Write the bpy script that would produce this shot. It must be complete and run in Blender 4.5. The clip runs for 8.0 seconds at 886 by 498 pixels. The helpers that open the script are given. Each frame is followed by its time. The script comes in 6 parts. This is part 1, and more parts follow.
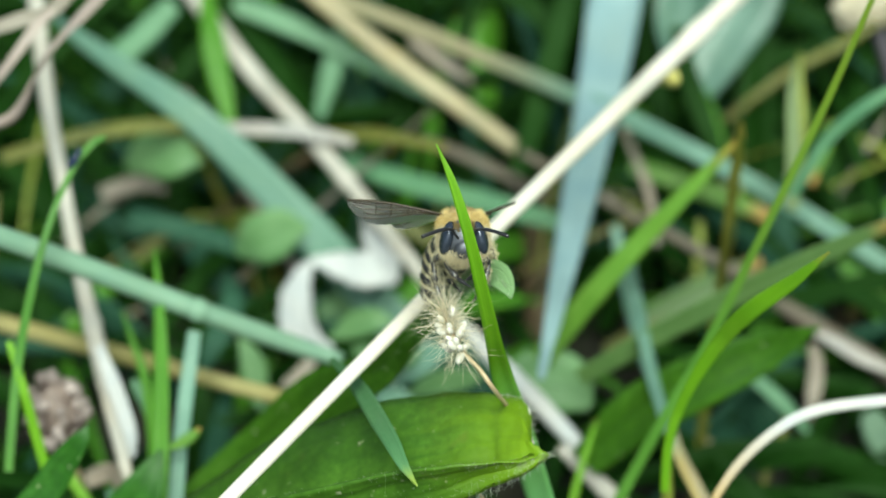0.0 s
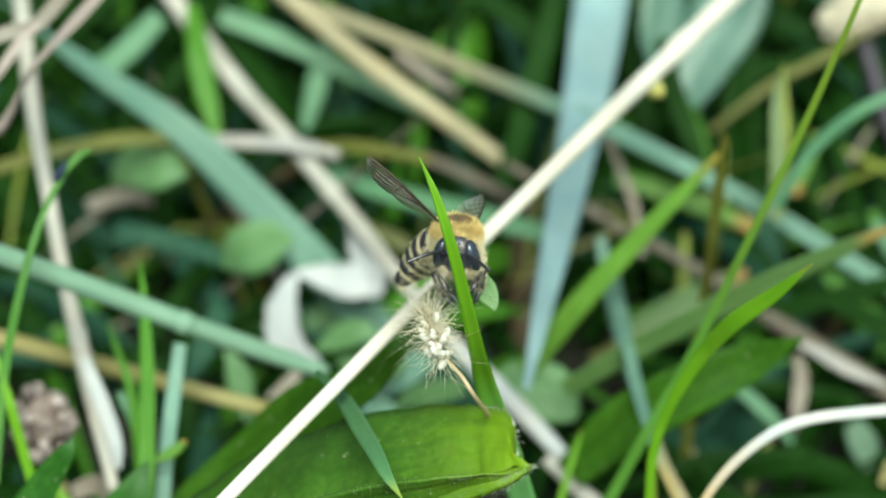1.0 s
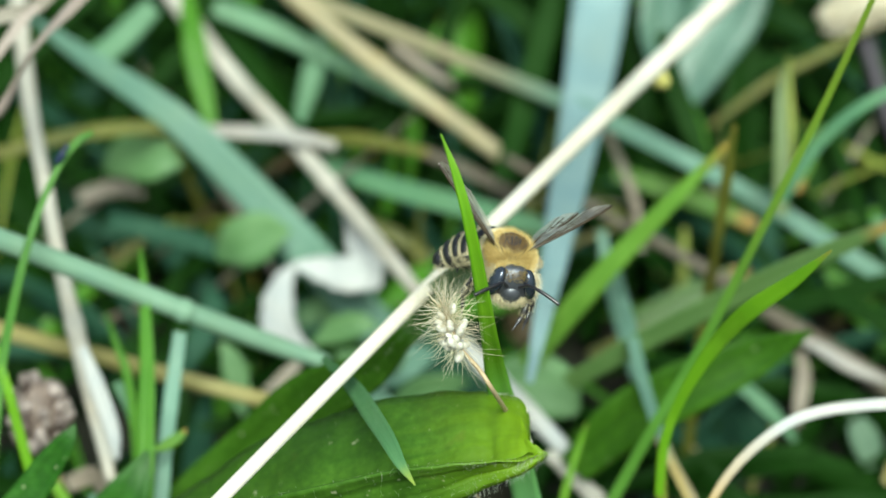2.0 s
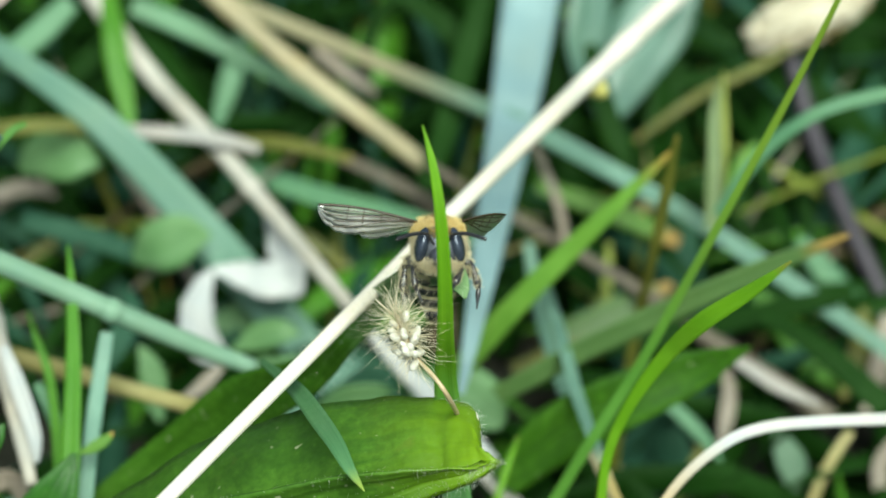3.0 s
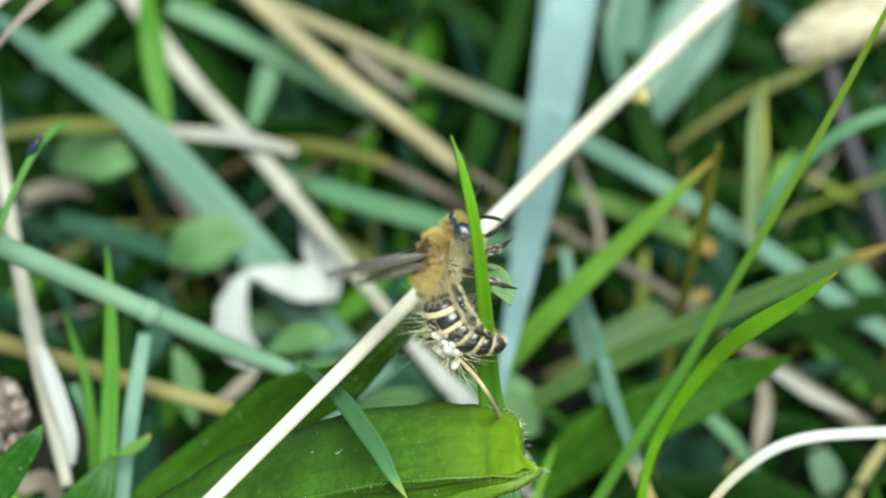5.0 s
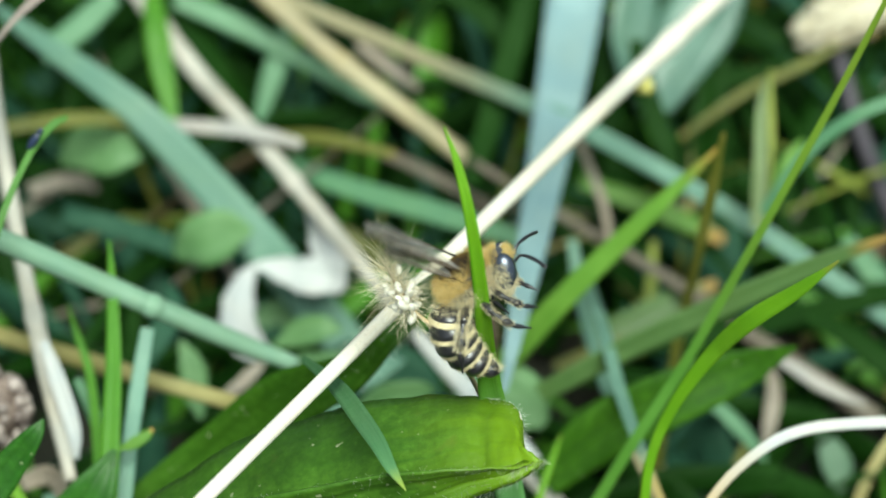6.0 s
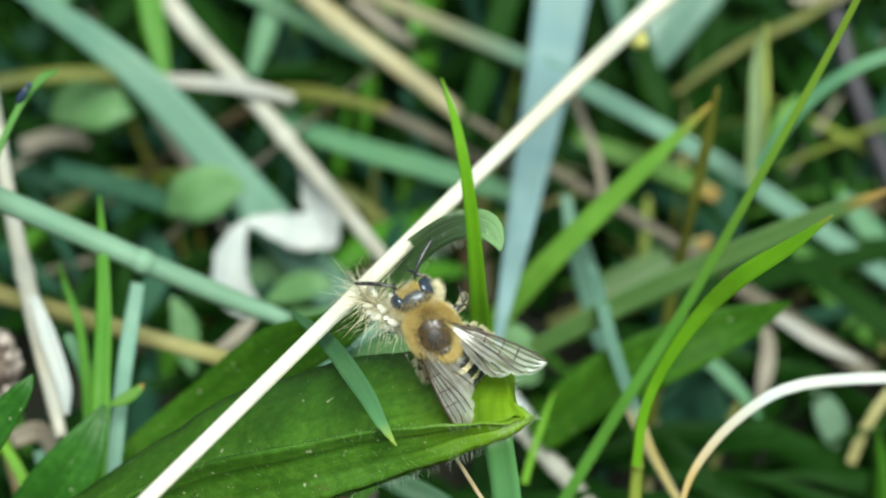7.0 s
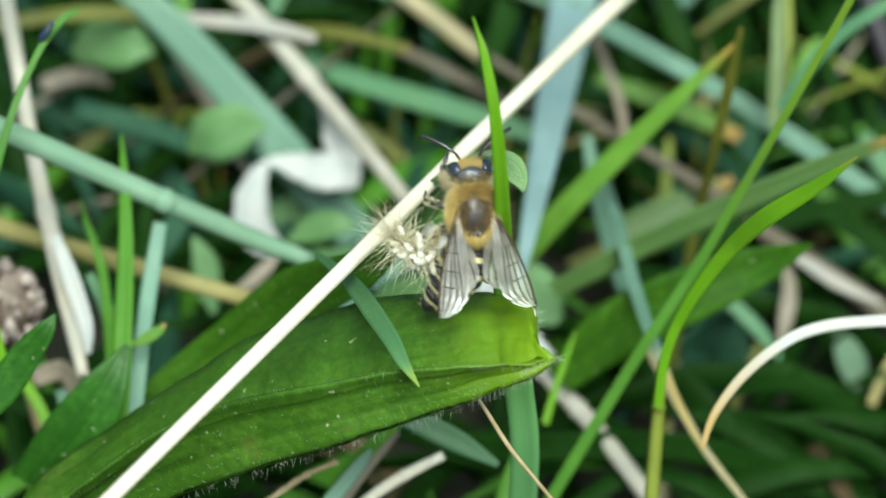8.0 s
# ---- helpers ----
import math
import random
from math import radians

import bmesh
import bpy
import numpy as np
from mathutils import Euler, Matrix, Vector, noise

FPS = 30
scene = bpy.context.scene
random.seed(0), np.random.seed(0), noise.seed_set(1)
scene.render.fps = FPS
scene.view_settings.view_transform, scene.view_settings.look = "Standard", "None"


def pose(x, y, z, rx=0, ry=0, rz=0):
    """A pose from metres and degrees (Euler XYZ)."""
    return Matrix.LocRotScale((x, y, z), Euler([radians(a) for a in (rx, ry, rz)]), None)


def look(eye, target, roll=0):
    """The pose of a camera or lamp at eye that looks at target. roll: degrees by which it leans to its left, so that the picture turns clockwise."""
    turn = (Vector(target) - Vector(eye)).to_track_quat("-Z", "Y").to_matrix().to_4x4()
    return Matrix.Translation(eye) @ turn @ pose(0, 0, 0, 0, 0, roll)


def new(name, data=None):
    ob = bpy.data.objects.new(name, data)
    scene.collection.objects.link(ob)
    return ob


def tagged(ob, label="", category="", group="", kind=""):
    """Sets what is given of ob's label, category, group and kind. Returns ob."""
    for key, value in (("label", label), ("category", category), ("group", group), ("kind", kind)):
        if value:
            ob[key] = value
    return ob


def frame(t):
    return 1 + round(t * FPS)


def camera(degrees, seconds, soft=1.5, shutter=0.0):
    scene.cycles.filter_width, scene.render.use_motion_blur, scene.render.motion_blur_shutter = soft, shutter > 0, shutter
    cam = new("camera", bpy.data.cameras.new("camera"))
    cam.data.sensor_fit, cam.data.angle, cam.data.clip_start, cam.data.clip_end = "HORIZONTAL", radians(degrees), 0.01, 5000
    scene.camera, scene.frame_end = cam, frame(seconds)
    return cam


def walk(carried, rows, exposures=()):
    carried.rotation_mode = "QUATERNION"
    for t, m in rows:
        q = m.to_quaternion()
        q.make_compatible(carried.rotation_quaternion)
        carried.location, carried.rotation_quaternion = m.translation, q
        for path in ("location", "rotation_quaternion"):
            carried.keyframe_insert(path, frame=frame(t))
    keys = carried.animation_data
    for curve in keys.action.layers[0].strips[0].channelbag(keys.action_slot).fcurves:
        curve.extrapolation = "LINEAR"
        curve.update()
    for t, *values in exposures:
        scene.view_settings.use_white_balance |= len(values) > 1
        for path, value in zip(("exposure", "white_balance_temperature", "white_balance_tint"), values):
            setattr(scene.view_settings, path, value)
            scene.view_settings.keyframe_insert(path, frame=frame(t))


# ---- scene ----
# A close view into meadow grass: a banded bee climbs about a dry seed head beside a folded plantain leaf.
cam = camera(18.0, 8.0, soft=1.7, shutter=0.4)
PATH = [
    (0, (0.00078, -0.15678, 0.20315), (0.00044, 0.00151, 0.08090), -3.709),
    (0.5, (0.00083, -0.15717, 0.20374), (0.00074, 0.00150, 0.08200), -3.620),
    (1, (0.00121, -0.15722, 0.20386), (0.00166, 0.00141, 0.08206), -3.647),
    (1.2, (0.00140, -0.15698, 0.20381), (0.00171, 0.00165, 0.08200), -3.714),
    (2.3, (-0.00692, -0.15364, 0.19651), (0.00204, 0.00617, 0.07659), -0.656),
    (2.5, (-0.00937, -0.15205, 0.19495), (0.00440, 0.00785, 0.07561), 0.753),
    (3, (-0.01121, -0.15199, 0.19446), (0.00359, 0.00796, 0.07532), 1.289),
    (3.5, (-0.01320, -0.15119, 0.19468), (0.00216, 0.00896, 0.07587), 1.968),
    (4, (-0.01299, -0.15133, 0.19515), (0.00308, 0.00900, 0.07668), 2.270),
    (4.5, (-0.01305, -0.15152, 0.19465), (0.00035, 0.00861, 0.07558), 1.523),
    (4.7, (-0.01351, -0.15117, 0.19401), (0.00042, 0.00902, 0.07508), 1.825),
    (5.8, (-0.01228, -0.15036, 0.19375), (0.00024, 0.00950, 0.07422), 1.273),
    (6, (-0.01120, -0.15026, 0.19339), (0.00062, 0.00969, 0.07390), 1.006),
    (6.5, (-0.01081, -0.14958, 0.19221), (0.00130, 0.00940, 0.07148), 1.005),
    (7, (-0.01063, -0.14937, 0.19219), (0.00126, 0.00884, 0.07041), 1.061),
    (7.5, (-0.01134, -0.14936, 0.19034), (-0.00002, 0.00681, 0.06591), 1.034),
    (8, (-0.01115, -0.14913, 0.19225), (-0.00050, 0.00642, 0.06700), 1.000),
]
walk(cam, [(t, look(eye, target, roll)) for t, eye, target, roll in PATH], exposures=[(0.0, 0.51, 6500, -9.0), (8.0, 0.51, 6500, -9.0)])
cam.data.dof.use_dof = True
cam.data.dof.focus_distance = 0.2043
cam.data.dof.aperture_fstop = 30.0

# ---- sky, sun, exposure ----
SUN_AZ, SUN_EL = 172.0, 55.0      # degrees: azimuth from +y clockwise, height
world = bpy.data.worlds.new("sky")
scene.world = world
world.use_nodes = True
wn = world.node_tree
wn.nodes.clear()
sky = wn.nodes.new("ShaderNodeTexSky")
sky.sky_type = "NISHITA"
sky.sun_disc = False
sky.sun_elevation = radians(SUN_EL)
sky.sun_rotation = radians(SUN_AZ)
sky.dust_density = 2.0
bg = wn.nodes.new("ShaderNodeBackground")
bg.inputs["Strength"].default_value = 0.062
wo = wn.nodes.new("ShaderNodeOutputWorld")
wn.links.new(sky.outputs[0], bg.inputs["Color"])
wn.links.new(bg.outputs[0], wo.inputs["Surface"])
sun = new("sun", bpy.data.lights.new("sun", "SUN"))
sun.data.energy, sun.data.angle, sun.data.color = 5.0, radians(32), (1.0, 0.985, 0.955)
sd = Vector((math.sin(radians(SUN_AZ)) * math.cos(radians(SUN_EL)), math.cos(radians(SUN_AZ)) * math.cos(radians(SUN_EL)), math.sin(radians(SUN_EL))))
sun.matrix_world = look(sd, (0, 0, 0))


# ---- materials ----


def make(name):
    m = bpy.data.materials.new(name)
    m.use_nodes = True
    nt = m.node_tree
    nt.nodes.clear()
    out = nt.nodes.new("ShaderNodeOutputMaterial")
    return m, nt, out


def node(nt, kind, **values):
    n = nt.nodes.new(kind)
    for key, value in values.items():
        n.inputs[key.replace("_", " ")].default_value = value
    return n


def mixed(nt, fac, a, b, mode="MIX"):
    n = nt.nodes.new("ShaderNodeMix")
    n.data_type, n.blend_type = "RGBA", mode
    for socket, value in ((n.inputs["Factor"], fac), (n.inputs["A"], a), (n.inputs["B"], b)):
        if isinstance(value, bpy.types.NodeSocket):
            nt.links.new(value, socket)
        elif isinstance(value, tuple):
            socket.default_value = (*value, 1.0)
        else:
            socket.default_value = value
    return n.outputs["Result"]


def ranged(nt, value, a, b, c=0.0, d=1.0):
    n = nt.nodes.new("ShaderNodeMapRange")
    nt.links.new(value, n.inputs["Value"])
    for key, v in zip(("From Min", "From Max", "To Min", "To Max"), (a, b, c, d)):
        n.inputs[key].default_value = v
    return n.outputs[0]


def blade_material(name, base, light, tip=None, tip_from=0.85, rough=0.42, through_part=0.24, veins=26.0, spots=None, vein_depth=0.5, tip_soft=0.12, spec=0.32, ribs=0, even=0.0, glow=(1.0, 0.98, 0.55)):
    """Leaf skin: streaks along the blade, blotches, a dry tip, and light that shines through."""
    m, nt, out = make(name)
    uv = nt.nodes.new("ShaderNodeTexCoord")
    sep = nt.nodes.new("ShaderNodeSeparateXYZ")
    nt.links.new(uv.outputs["UV"], sep.inputs[0])
    com = nt.nodes.new("ShaderNodeMapping")
    com.inputs["Scale"].default_value = (veins, 2.2, 1.0)
    nt.links.new(uv.outputs["UV"], com.inputs["Vector"])
    info = nt.nodes.new("ShaderNodeObjectInfo")
    streak = node(nt, "ShaderNodeTexNoise", Scale=1.0, Detail=3.0, Roughness=0.6)
    streak.noise_dimensions = "4D"
    nt.links.new(com.outputs[0], streak.inputs["Vector"])
    nt.links.new(info.outputs["Random"], streak.inputs["W"])
    blotch = node(nt, "ShaderNodeTexNoise", Scale=260.0, Detail=4.0, Roughness=0.6)
    nt.links.new(uv.outputs["Object"], blotch.inputs["Vector"])
    speck = node(nt, "ShaderNodeTexNoise", Scale=2400.0, Detail=2.0)
    nt.links.new(uv.outputs["Object"], speck.inputs["Vector"])
    colour = mixed(nt, ranged(nt, streak.outputs[0], 0.32 - 0.3 * even, 0.7 + 0.3 * even), base, light)
    colour = mixed(nt, ranged(nt, blotch.outputs[0], 0.35, 0.75, 0.0, 0.4), colour, tuple(min(1.0, c * k) for c, k in zip(base, (1.25, 0.95, 0.7))))
    colour = mixed(nt, ranged(nt, info.outputs["Random"], 0.0, 1.0, 0.0, 0.2), colour, tuple(c * 0.6 for c in base))
    patch = node(nt, "ShaderNodeTexNoise", Scale=130.0, Detail=3.0, Roughness=0.55)
    nt.links.new(uv.outputs["Object"], patch.inputs["Vector"])
    colour = mixed(nt, ranged(nt, patch.outputs[0], 0.5, 0.72, 0.0, 0.55), colour, tuple(min(0.9, c * 1.3 + 0.01) for c in light))
    colour = mixed(nt, ranged(nt, patch.outputs[0], 0.28, 0.48, 0.35, 0.0), colour, tuple(c * 0.6 for c in base))
    ridge = streak.outputs[0]
    if ribs:
        wave = nt.nodes.new("ShaderNodeMath")
        wave.operation = "MULTIPLY_ADD"
        nt.links.new(sep.outputs["X"], wave.inputs[0])
        wave.inputs[1].default_value = 2 * math.pi * ribs
        nt.links.new(ranged(nt, blotch.outputs[0], 0.0, 1.0, 0.0, 1.6), wave.inputs[2])
        sine = nt.nodes.new("ShaderNodeMath")
        sine.operation = "SINE"
        nt.links.new(wave.outputs[0], sine.inputs[0])
        crest = ranged(nt, sine.outputs[0], 0.1, 1.0)
        colour = mixed(nt, ranged(nt, crest, 0.0, 1.0, 0.0, 0.26 if even else 0.15), colour, tuple(c * 0.5 for c in base))
        both = nt.nodes.new("ShaderNodeMath")
        both.operation = "SUBTRACT"
        nt.links.new(streak.outputs[0], both.inputs[0])
        nt.links.new(crest, both.inputs[1])
        ridge = both.outputs[0]
    if even:
        mottle = node(nt, "ShaderNodeTexNoise", Scale=1150.0, Detail=5.0, Roughness=0.7)
        nt.links.new(uv.outputs["Object"], mottle.inputs["Vector"])
        colour = mixed(nt, ranged(nt, mottle.outputs[0], 0.4, 0.62, 0.55, 0.0), colour, tuple(c * 0.55 for c in base))
        colour = mixed(nt, ranged(nt, mottle.outputs[0], 0.62, 0.74, 0.0, 0.35), colour, tuple(min(1.0, c * 1.5 + 0.02) for c in light))
        fleck = node(nt, "ShaderNodeTexNoise", Scale=1500.0, Detail=1.0)
        nt.links.new(uv.outputs["Object"], fleck.inputs["Vector"])
        colour = mixed(nt, ranged(nt, fleck.outputs[0], 0.74, 0.78, 0.0, 0.8), colour, (0.46, 0.50, 0.30))
    if spots:
        colour = mixed(nt, ranged(nt, blotch.outputs[0], 0.62, 0.74, 0.0, 0.7), colour, spots)
    if tip:
        wob = nt.nodes.new("ShaderNodeMath")
        wob.operation = "MULTIPLY_ADD"
        nt.links.new(streak.outputs[0], wob.inputs[0])
        wob.inputs[1].default_value = 0.16
        nt.links.new(sep.outputs["Y"], wob.inputs[2])
        colour = mixed(nt, ranged(nt, wob.outputs[0], tip_from + 0.08, tip_from + 0.08 + tip_soft), colour, tip)
    pr = node(nt, "ShaderNodeBsdfPrincipled", Roughness=rough)
    pr.inputs["Specular IOR Level"].default_value = spec
    nt.links.new(colour, pr.inputs["Base Color"])
    rough_out = ranged(nt, speck.outputs[0], 0.3, 0.7, rough - 0.08, rough + 0.14)
    nt.links.new(rough_out, pr.inputs["Roughness"])
    bump = node(nt, "ShaderNodeBump", Strength=vein_depth, Distance=0.00006)
    nt.links.new(ridge, bump.inputs["Height"])
    bump2 = node(nt, "ShaderNodeBump", Strength=0.25, Distance=0.00003)
    nt.links.new(speck.outputs[0], bump2.inputs["Height"])
    nt.links.new(bump.outputs[0], bump2.inputs["Normal"])
    nt.links.new(bump2.outputs[0], pr.inputs["Normal"])
    tr = nt.nodes.new("ShaderNodeBsdfTranslucent")
    nt.links.new(mixed(nt, 1.0, colour, glow, "MULTIPLY"), tr.inputs["Color"])
    mix = node(nt, "ShaderNodeMixShader", Fac=through_part)
    nt.links.new(pr.outputs[0], mix.inputs[1])
    nt.links.new(tr.outputs[0], mix.inputs[2])
    nt.links.new(mix.outputs[0], out.inputs["Surface"])
    return m


def plain_material(name, a, b, scale, rough=0.5, bump_by=0.3, bump_far=0.0001, through_part=0.0, spec=0.5, coat=0.0, sheen=0.0):
    """A mottled solid surface with two scales of variation."""
    m, nt, out = make(name)
    tc = nt.nodes.new("ShaderNodeTexCoord")
    big = node(nt, "ShaderNodeTexNoise", Scale=scale, Detail=4.0, Roughness=0.6)
    fine = node(nt, "ShaderNodeTexNoise", Scale=scale * 9.0, Detail=2.0)
    for n in (big, fine):
        nt.links.new(tc.outputs["Object"], n.inputs["Vector"])
    colour = mixed(nt, ranged(nt, big.outputs[0], 0.3, 0.7), a, b)
    colour = mixed(nt, ranged(nt, fine.outputs[0], 0.4, 0.8, 0.0, 0.35), colour, tuple(c * 0.55 for c in a))
    pr = node(nt, "ShaderNodeBsdfPrincipled", Roughness=rough)
    pr.inputs["Specular IOR Level"].default_value = spec
    pr.inputs["Coat Weight"].default_value = coat
    pr.inputs["Metallic"].default_value = sheen
    nt.links.new(colour, pr.inputs["Base Color"])
    bump = node(nt, "ShaderNodeBump", Strength=bump_by, Distance=bump_far)
    nt.links.new(fine.outputs[0], bump.inputs["Height"])
    nt.links.new(bump.outputs[0], pr.inputs["Normal"])
    if through_part:
        tr = nt.nodes.new("ShaderNodeBsdfTranslucent")
        nt.links.new(colour, tr.inputs["Color"])
        mix = node(nt, "ShaderNodeMixShader", Fac=through_part)
        nt.links.new(pr.outputs[0], mix.inputs[1])
        nt.links.new(tr.outputs[0], mix.inputs[2])
        nt.links.new(mix.outputs[0], out.inputs["Surface"])
    else:
        nt.links.new(pr.outputs[0], out.inputs["Surface"])
    return m


def hair_material(name, a, b, rough=0.5, through_part=0.35):
    """Fine hairs that differ one from another."""
    m, nt, out = make(name)
    geo = nt.nodes.new("ShaderNodeNewGeometry")
    pr = node(nt, "ShaderNodeBsdfPrincipled", Roughness=rough)
    colour = mixed(nt, geo.outputs["Random Per Island"], a, b)
    nt.links.new(colour, pr.inputs["Base Color"])
    tr = nt.nodes.new("ShaderNodeBsdfTranslucent")
    nt.links.new(colour, tr.inputs["Color"])
    mix = node(nt, "ShaderNodeMixShader", Fac=through_part)
    nt.links.new(pr.outputs[0], mix.inputs[1])
    nt.links.new(tr.outputs[0], mix.inputs[2])
    nt.links.new(mix.outputs[0], out.inputs["Surface"])
    return m


def wing_material(name):
    """Clear brownish membrane, crinkled, with a skin-thin gloss."""
    m, nt, out = make(name)
    tc = nt.nodes.new("ShaderNodeTexCoord")
    n = node(nt, "ShaderNodeTexNoise", Scale=700.0, Detail=3.0)
    nt.links.new(tc.outputs["Object"], n.inputs["Vector"])
    clear = nt.nodes.new("ShaderNodeBsdfTransparent")
    clear.inputs["Color"].default_value = (0.90, 0.86, 0.72, 1)
    film = node(nt, "ShaderNodeBsdfPrincipled", Roughness=0.3)
    film.inputs["Base Color"].default_value = (0.64, 0.59, 0.51, 1)
    film.inputs["Specular IOR Level"].default_value = 0.8
    bump = node(nt, "ShaderNodeBump", Strength=0.6, Distance=0.00012)
    nt.links.new(n.outputs[0], bump.inputs["Height"])
    nt.links.new(bump.outputs[0], film.inputs["Normal"])
    mix = nt.nodes.new("ShaderNodeMixShader")
    nt.links.new(ranged(nt, n.outputs[0], 0.3, 0.7, 0.12, 0.32), mix.inputs["Fac"])
    nt.links.new(clear.outputs[0], mix.inputs[1])
    nt.links.new(film.outputs[0], mix.inputs[2])
    gloss = node(nt, "ShaderNodeBsdfGlossy", Roughness=0.3)
    gloss.inputs["Color"].default_value = (0.95, 0.95, 1.0, 1)
    nt.links.new(bump.outputs[0], gloss.inputs["Normal"])
    edge = node(nt, "ShaderNodeFresnel", IOR=2.4)
    nt.links.new(bump.outputs[0], edge.inputs["Normal"])
    both = nt.nodes.new("ShaderNodeMixShader")
    nt.links.new(edge.outputs[0], both.inputs["Fac"])
    nt.links.new(mix.outputs[0], both.inputs[1])
    nt.links.new(gloss.outputs[0], both.inputs[2])
    nt.links.new(both.outputs[0], out.inputs["Surface"])
    return m


GREEN = blade_material("fresh_grass", (0.115, 0.30, 0.010), (0.18, 0.39, 0.020), tip=(0.30, 0.20, 0.07), tip_from=0.93)
TALL_GREEN = blade_material("tall_grass", (0.115, 0.30, 0.010), (0.18, 0.39, 0.020), tip=(0.17, 0.40, 0.15), tip_from=0.5, tip_soft=0.35, veins=14.0)
GREEN_PLAIN = blade_material("plain_grass", (0.062, 0.19, 0.026), (0.105, 0.26, 0.042))
YELLOW_GREEN = blade_material("yellow_green_grass", (0.17, 0.22, 0.03), (0.26, 0.31, 0.06))
OCHRE = blade_material("ochre_straw", (0.27, 0.25, 0.085), (0.40, 0.37, 0.18), veins=5.0)
STEM_PALE = blade_material("pale_rolled_grass", (0.20, 0.36, 0.25), (0.31, 0.48, 0.37), rough=0.35, veins=10.0, spots=(0.24, 0.28, 0.12))
GREEN_MID = blade_material("mid_grass", (0.058, 0.19, 0.0135), (0.098, 0.26, 0.024))
# Near-black green: the shade of the gaps between stems is put into the colour.
GREEN_SHADED = blade_material("shade_dark_grass", (0.0065, 0.031, 0.0026), (0.0135, 0.05, 0.0046), rough=0.6, spec=0.1)
GREEN_OLD = blade_material("yellowing_grass", (0.115, 0.27, 0.03), (0.17, 0.34, 0.055), tip=(0.42, 0.26, 0.06), tip_from=0.78, tip_soft=0.2)
GLAUC = blade_material("glaucous_grass", (0.125, 0.25, 0.185), (0.18, 0.315, 0.25), rough=0.4, through_part=0.2, glow=(1.0, 0.99, 0.93))
GLAUC_WITHERED = blade_material("withering_glaucous_grass", (0.125, 0.25, 0.185), (0.18, 0.315, 0.25), tip=(0.40, 0.32, 0.13), tip_from=0.6, tip_soft=0.12, rough=0.4, through_part=0.2, glow=(1.0, 0.99, 0.93))
GLAUC_GREEN = blade_material("green_glaucous_grass", (0.085, 0.21, 0.105), (0.13, 0.275, 0.155), rough=0.4)
GREEN_DULL = blade_material("dull_grass", (0.078, 0.205, 0.018), (0.125, 0.27, 0.03), tip=(0.40, 0.24, 0.06), tip_from=0.8, tip_soft=0.15)
HAZED = blade_material("hazed_grass", (0.066, 0.135, 0.036), (0.10, 0.185, 0.058), tip=(0.30, 0.20, 0.055), tip_from=0.82, tip_soft=0.1)
GLAUC_TAN = blade_material("tan_ended_glaucous_grass", (0.125, 0.25, 0.185), (0.18, 0.315, 0.25), tip=(0.34, 0.31, 0.19), tip_from=0.66, tip_soft=0.14, rough=0.4, through_part=0.2, glow=(1.0, 0.99, 0.93))
SLENDER = blade_material("yellowing_slender_grass", (0.075, 0.215, 0.028), (0.12, 0.285, 0.045), tip=(0.18, 0.29, 0.03), tip_from=0.5, tip_soft=0.4)
YELLOWED = blade_material("pale_sage_grass", (0.13, 0.20, 0.075), (0.19, 0.26, 0.115))
LAPPING = blade_material("blue_green_grass_with_yellow_tip", (0.072, 0.195, 0.075), (0.12, 0.26, 0.115), tip=(0.26, 0.36, 0.06), tip_from=0.84, tip_soft=0.12)
# Sky reflected on a glossy leaf, partly painted as a paler, bluer base colour.
SHEEN_LEAF = blade_material("leaf_with_sky_sheen", (0.10, 0.205, 0.155), (0.155, 0.265, 0.215), rough=0.36, through_part=0.25, veins=6.0, spec=0.5, glow=(1.0, 0.99, 0.93))
# Dimmed copy of the glaucous skin, with shade painted in as darker colour.
GLAUC_SHADED = blade_material("shade_dark_glaucous_grass", (0.018, 0.064, 0.038), (0.033, 0.09, 0.054), rough=0.6, spec=0.12, through_part=0.2)
GLAUC_PALE = blade_material("pale_glaucous_grass", (0.21, 0.335, 0.36), (0.265, 0.39, 0.415), rough=0.42, through_part=0.2, glow=(1.0, 0.99, 0.93))
OLIVE = blade_material("olive_grass", (0.09, 0.105, 0.014), (0.15, 0.16, 0.028), tip=(0.34, 0.25, 0.06), tip_from=0.95)
DRY = blade_material("dry_straw", (0.39, 0.375, 0.325), (0.53, 0.52, 0.48), rough=0.4, through_part=0.12, veins=14.0, spots=(0.47, 0.42, 0.33), glow=(1.0, 0.99, 0.93))
DRY_BRIGHT = blade_material("bright_straw", (0.76, 0.72, 0.60), (0.87, 0.86, 0.80), rough=0.3, through_part=0.1, veins=12.0, spec=0.6, glow=(1.0, 0.99, 0.93))
DRY_GREY = blade_material("weathered_straw", (0.18, 0.155, 0.12), (0.29, 0.265, 0.225), rough=0.55, through_part=0.1, veins=14.0, spots=(0.2, 0.15, 0.10), glow=(1.0, 0.99, 0.93))
WEATHERED = blade_material("dull_weathered_straw", (0.09, 0.076, 0.056), (0.165, 0.148, 0.118), rough=0.55, through_part=0.1, veins=14.0, spots=(0.26, 0.24, 0.20))
DRY_PALE = blade_material("pale_weathered_sheath", (0.31, 0.30, 0.28), (0.43, 0.425, 0.41), rough=0.5, through_part=0.2, veins=12.0, glow=(1.0, 0.99, 0.93))
DRY_WHITE = blade_material("bleached_leaf", (0.4845, 0.513, 0.5225), (0.5795, 0.608, 0.6175), rough=0.5, through_part=0.3, veins=18.0, glow=(1.0, 0.99, 0.93))
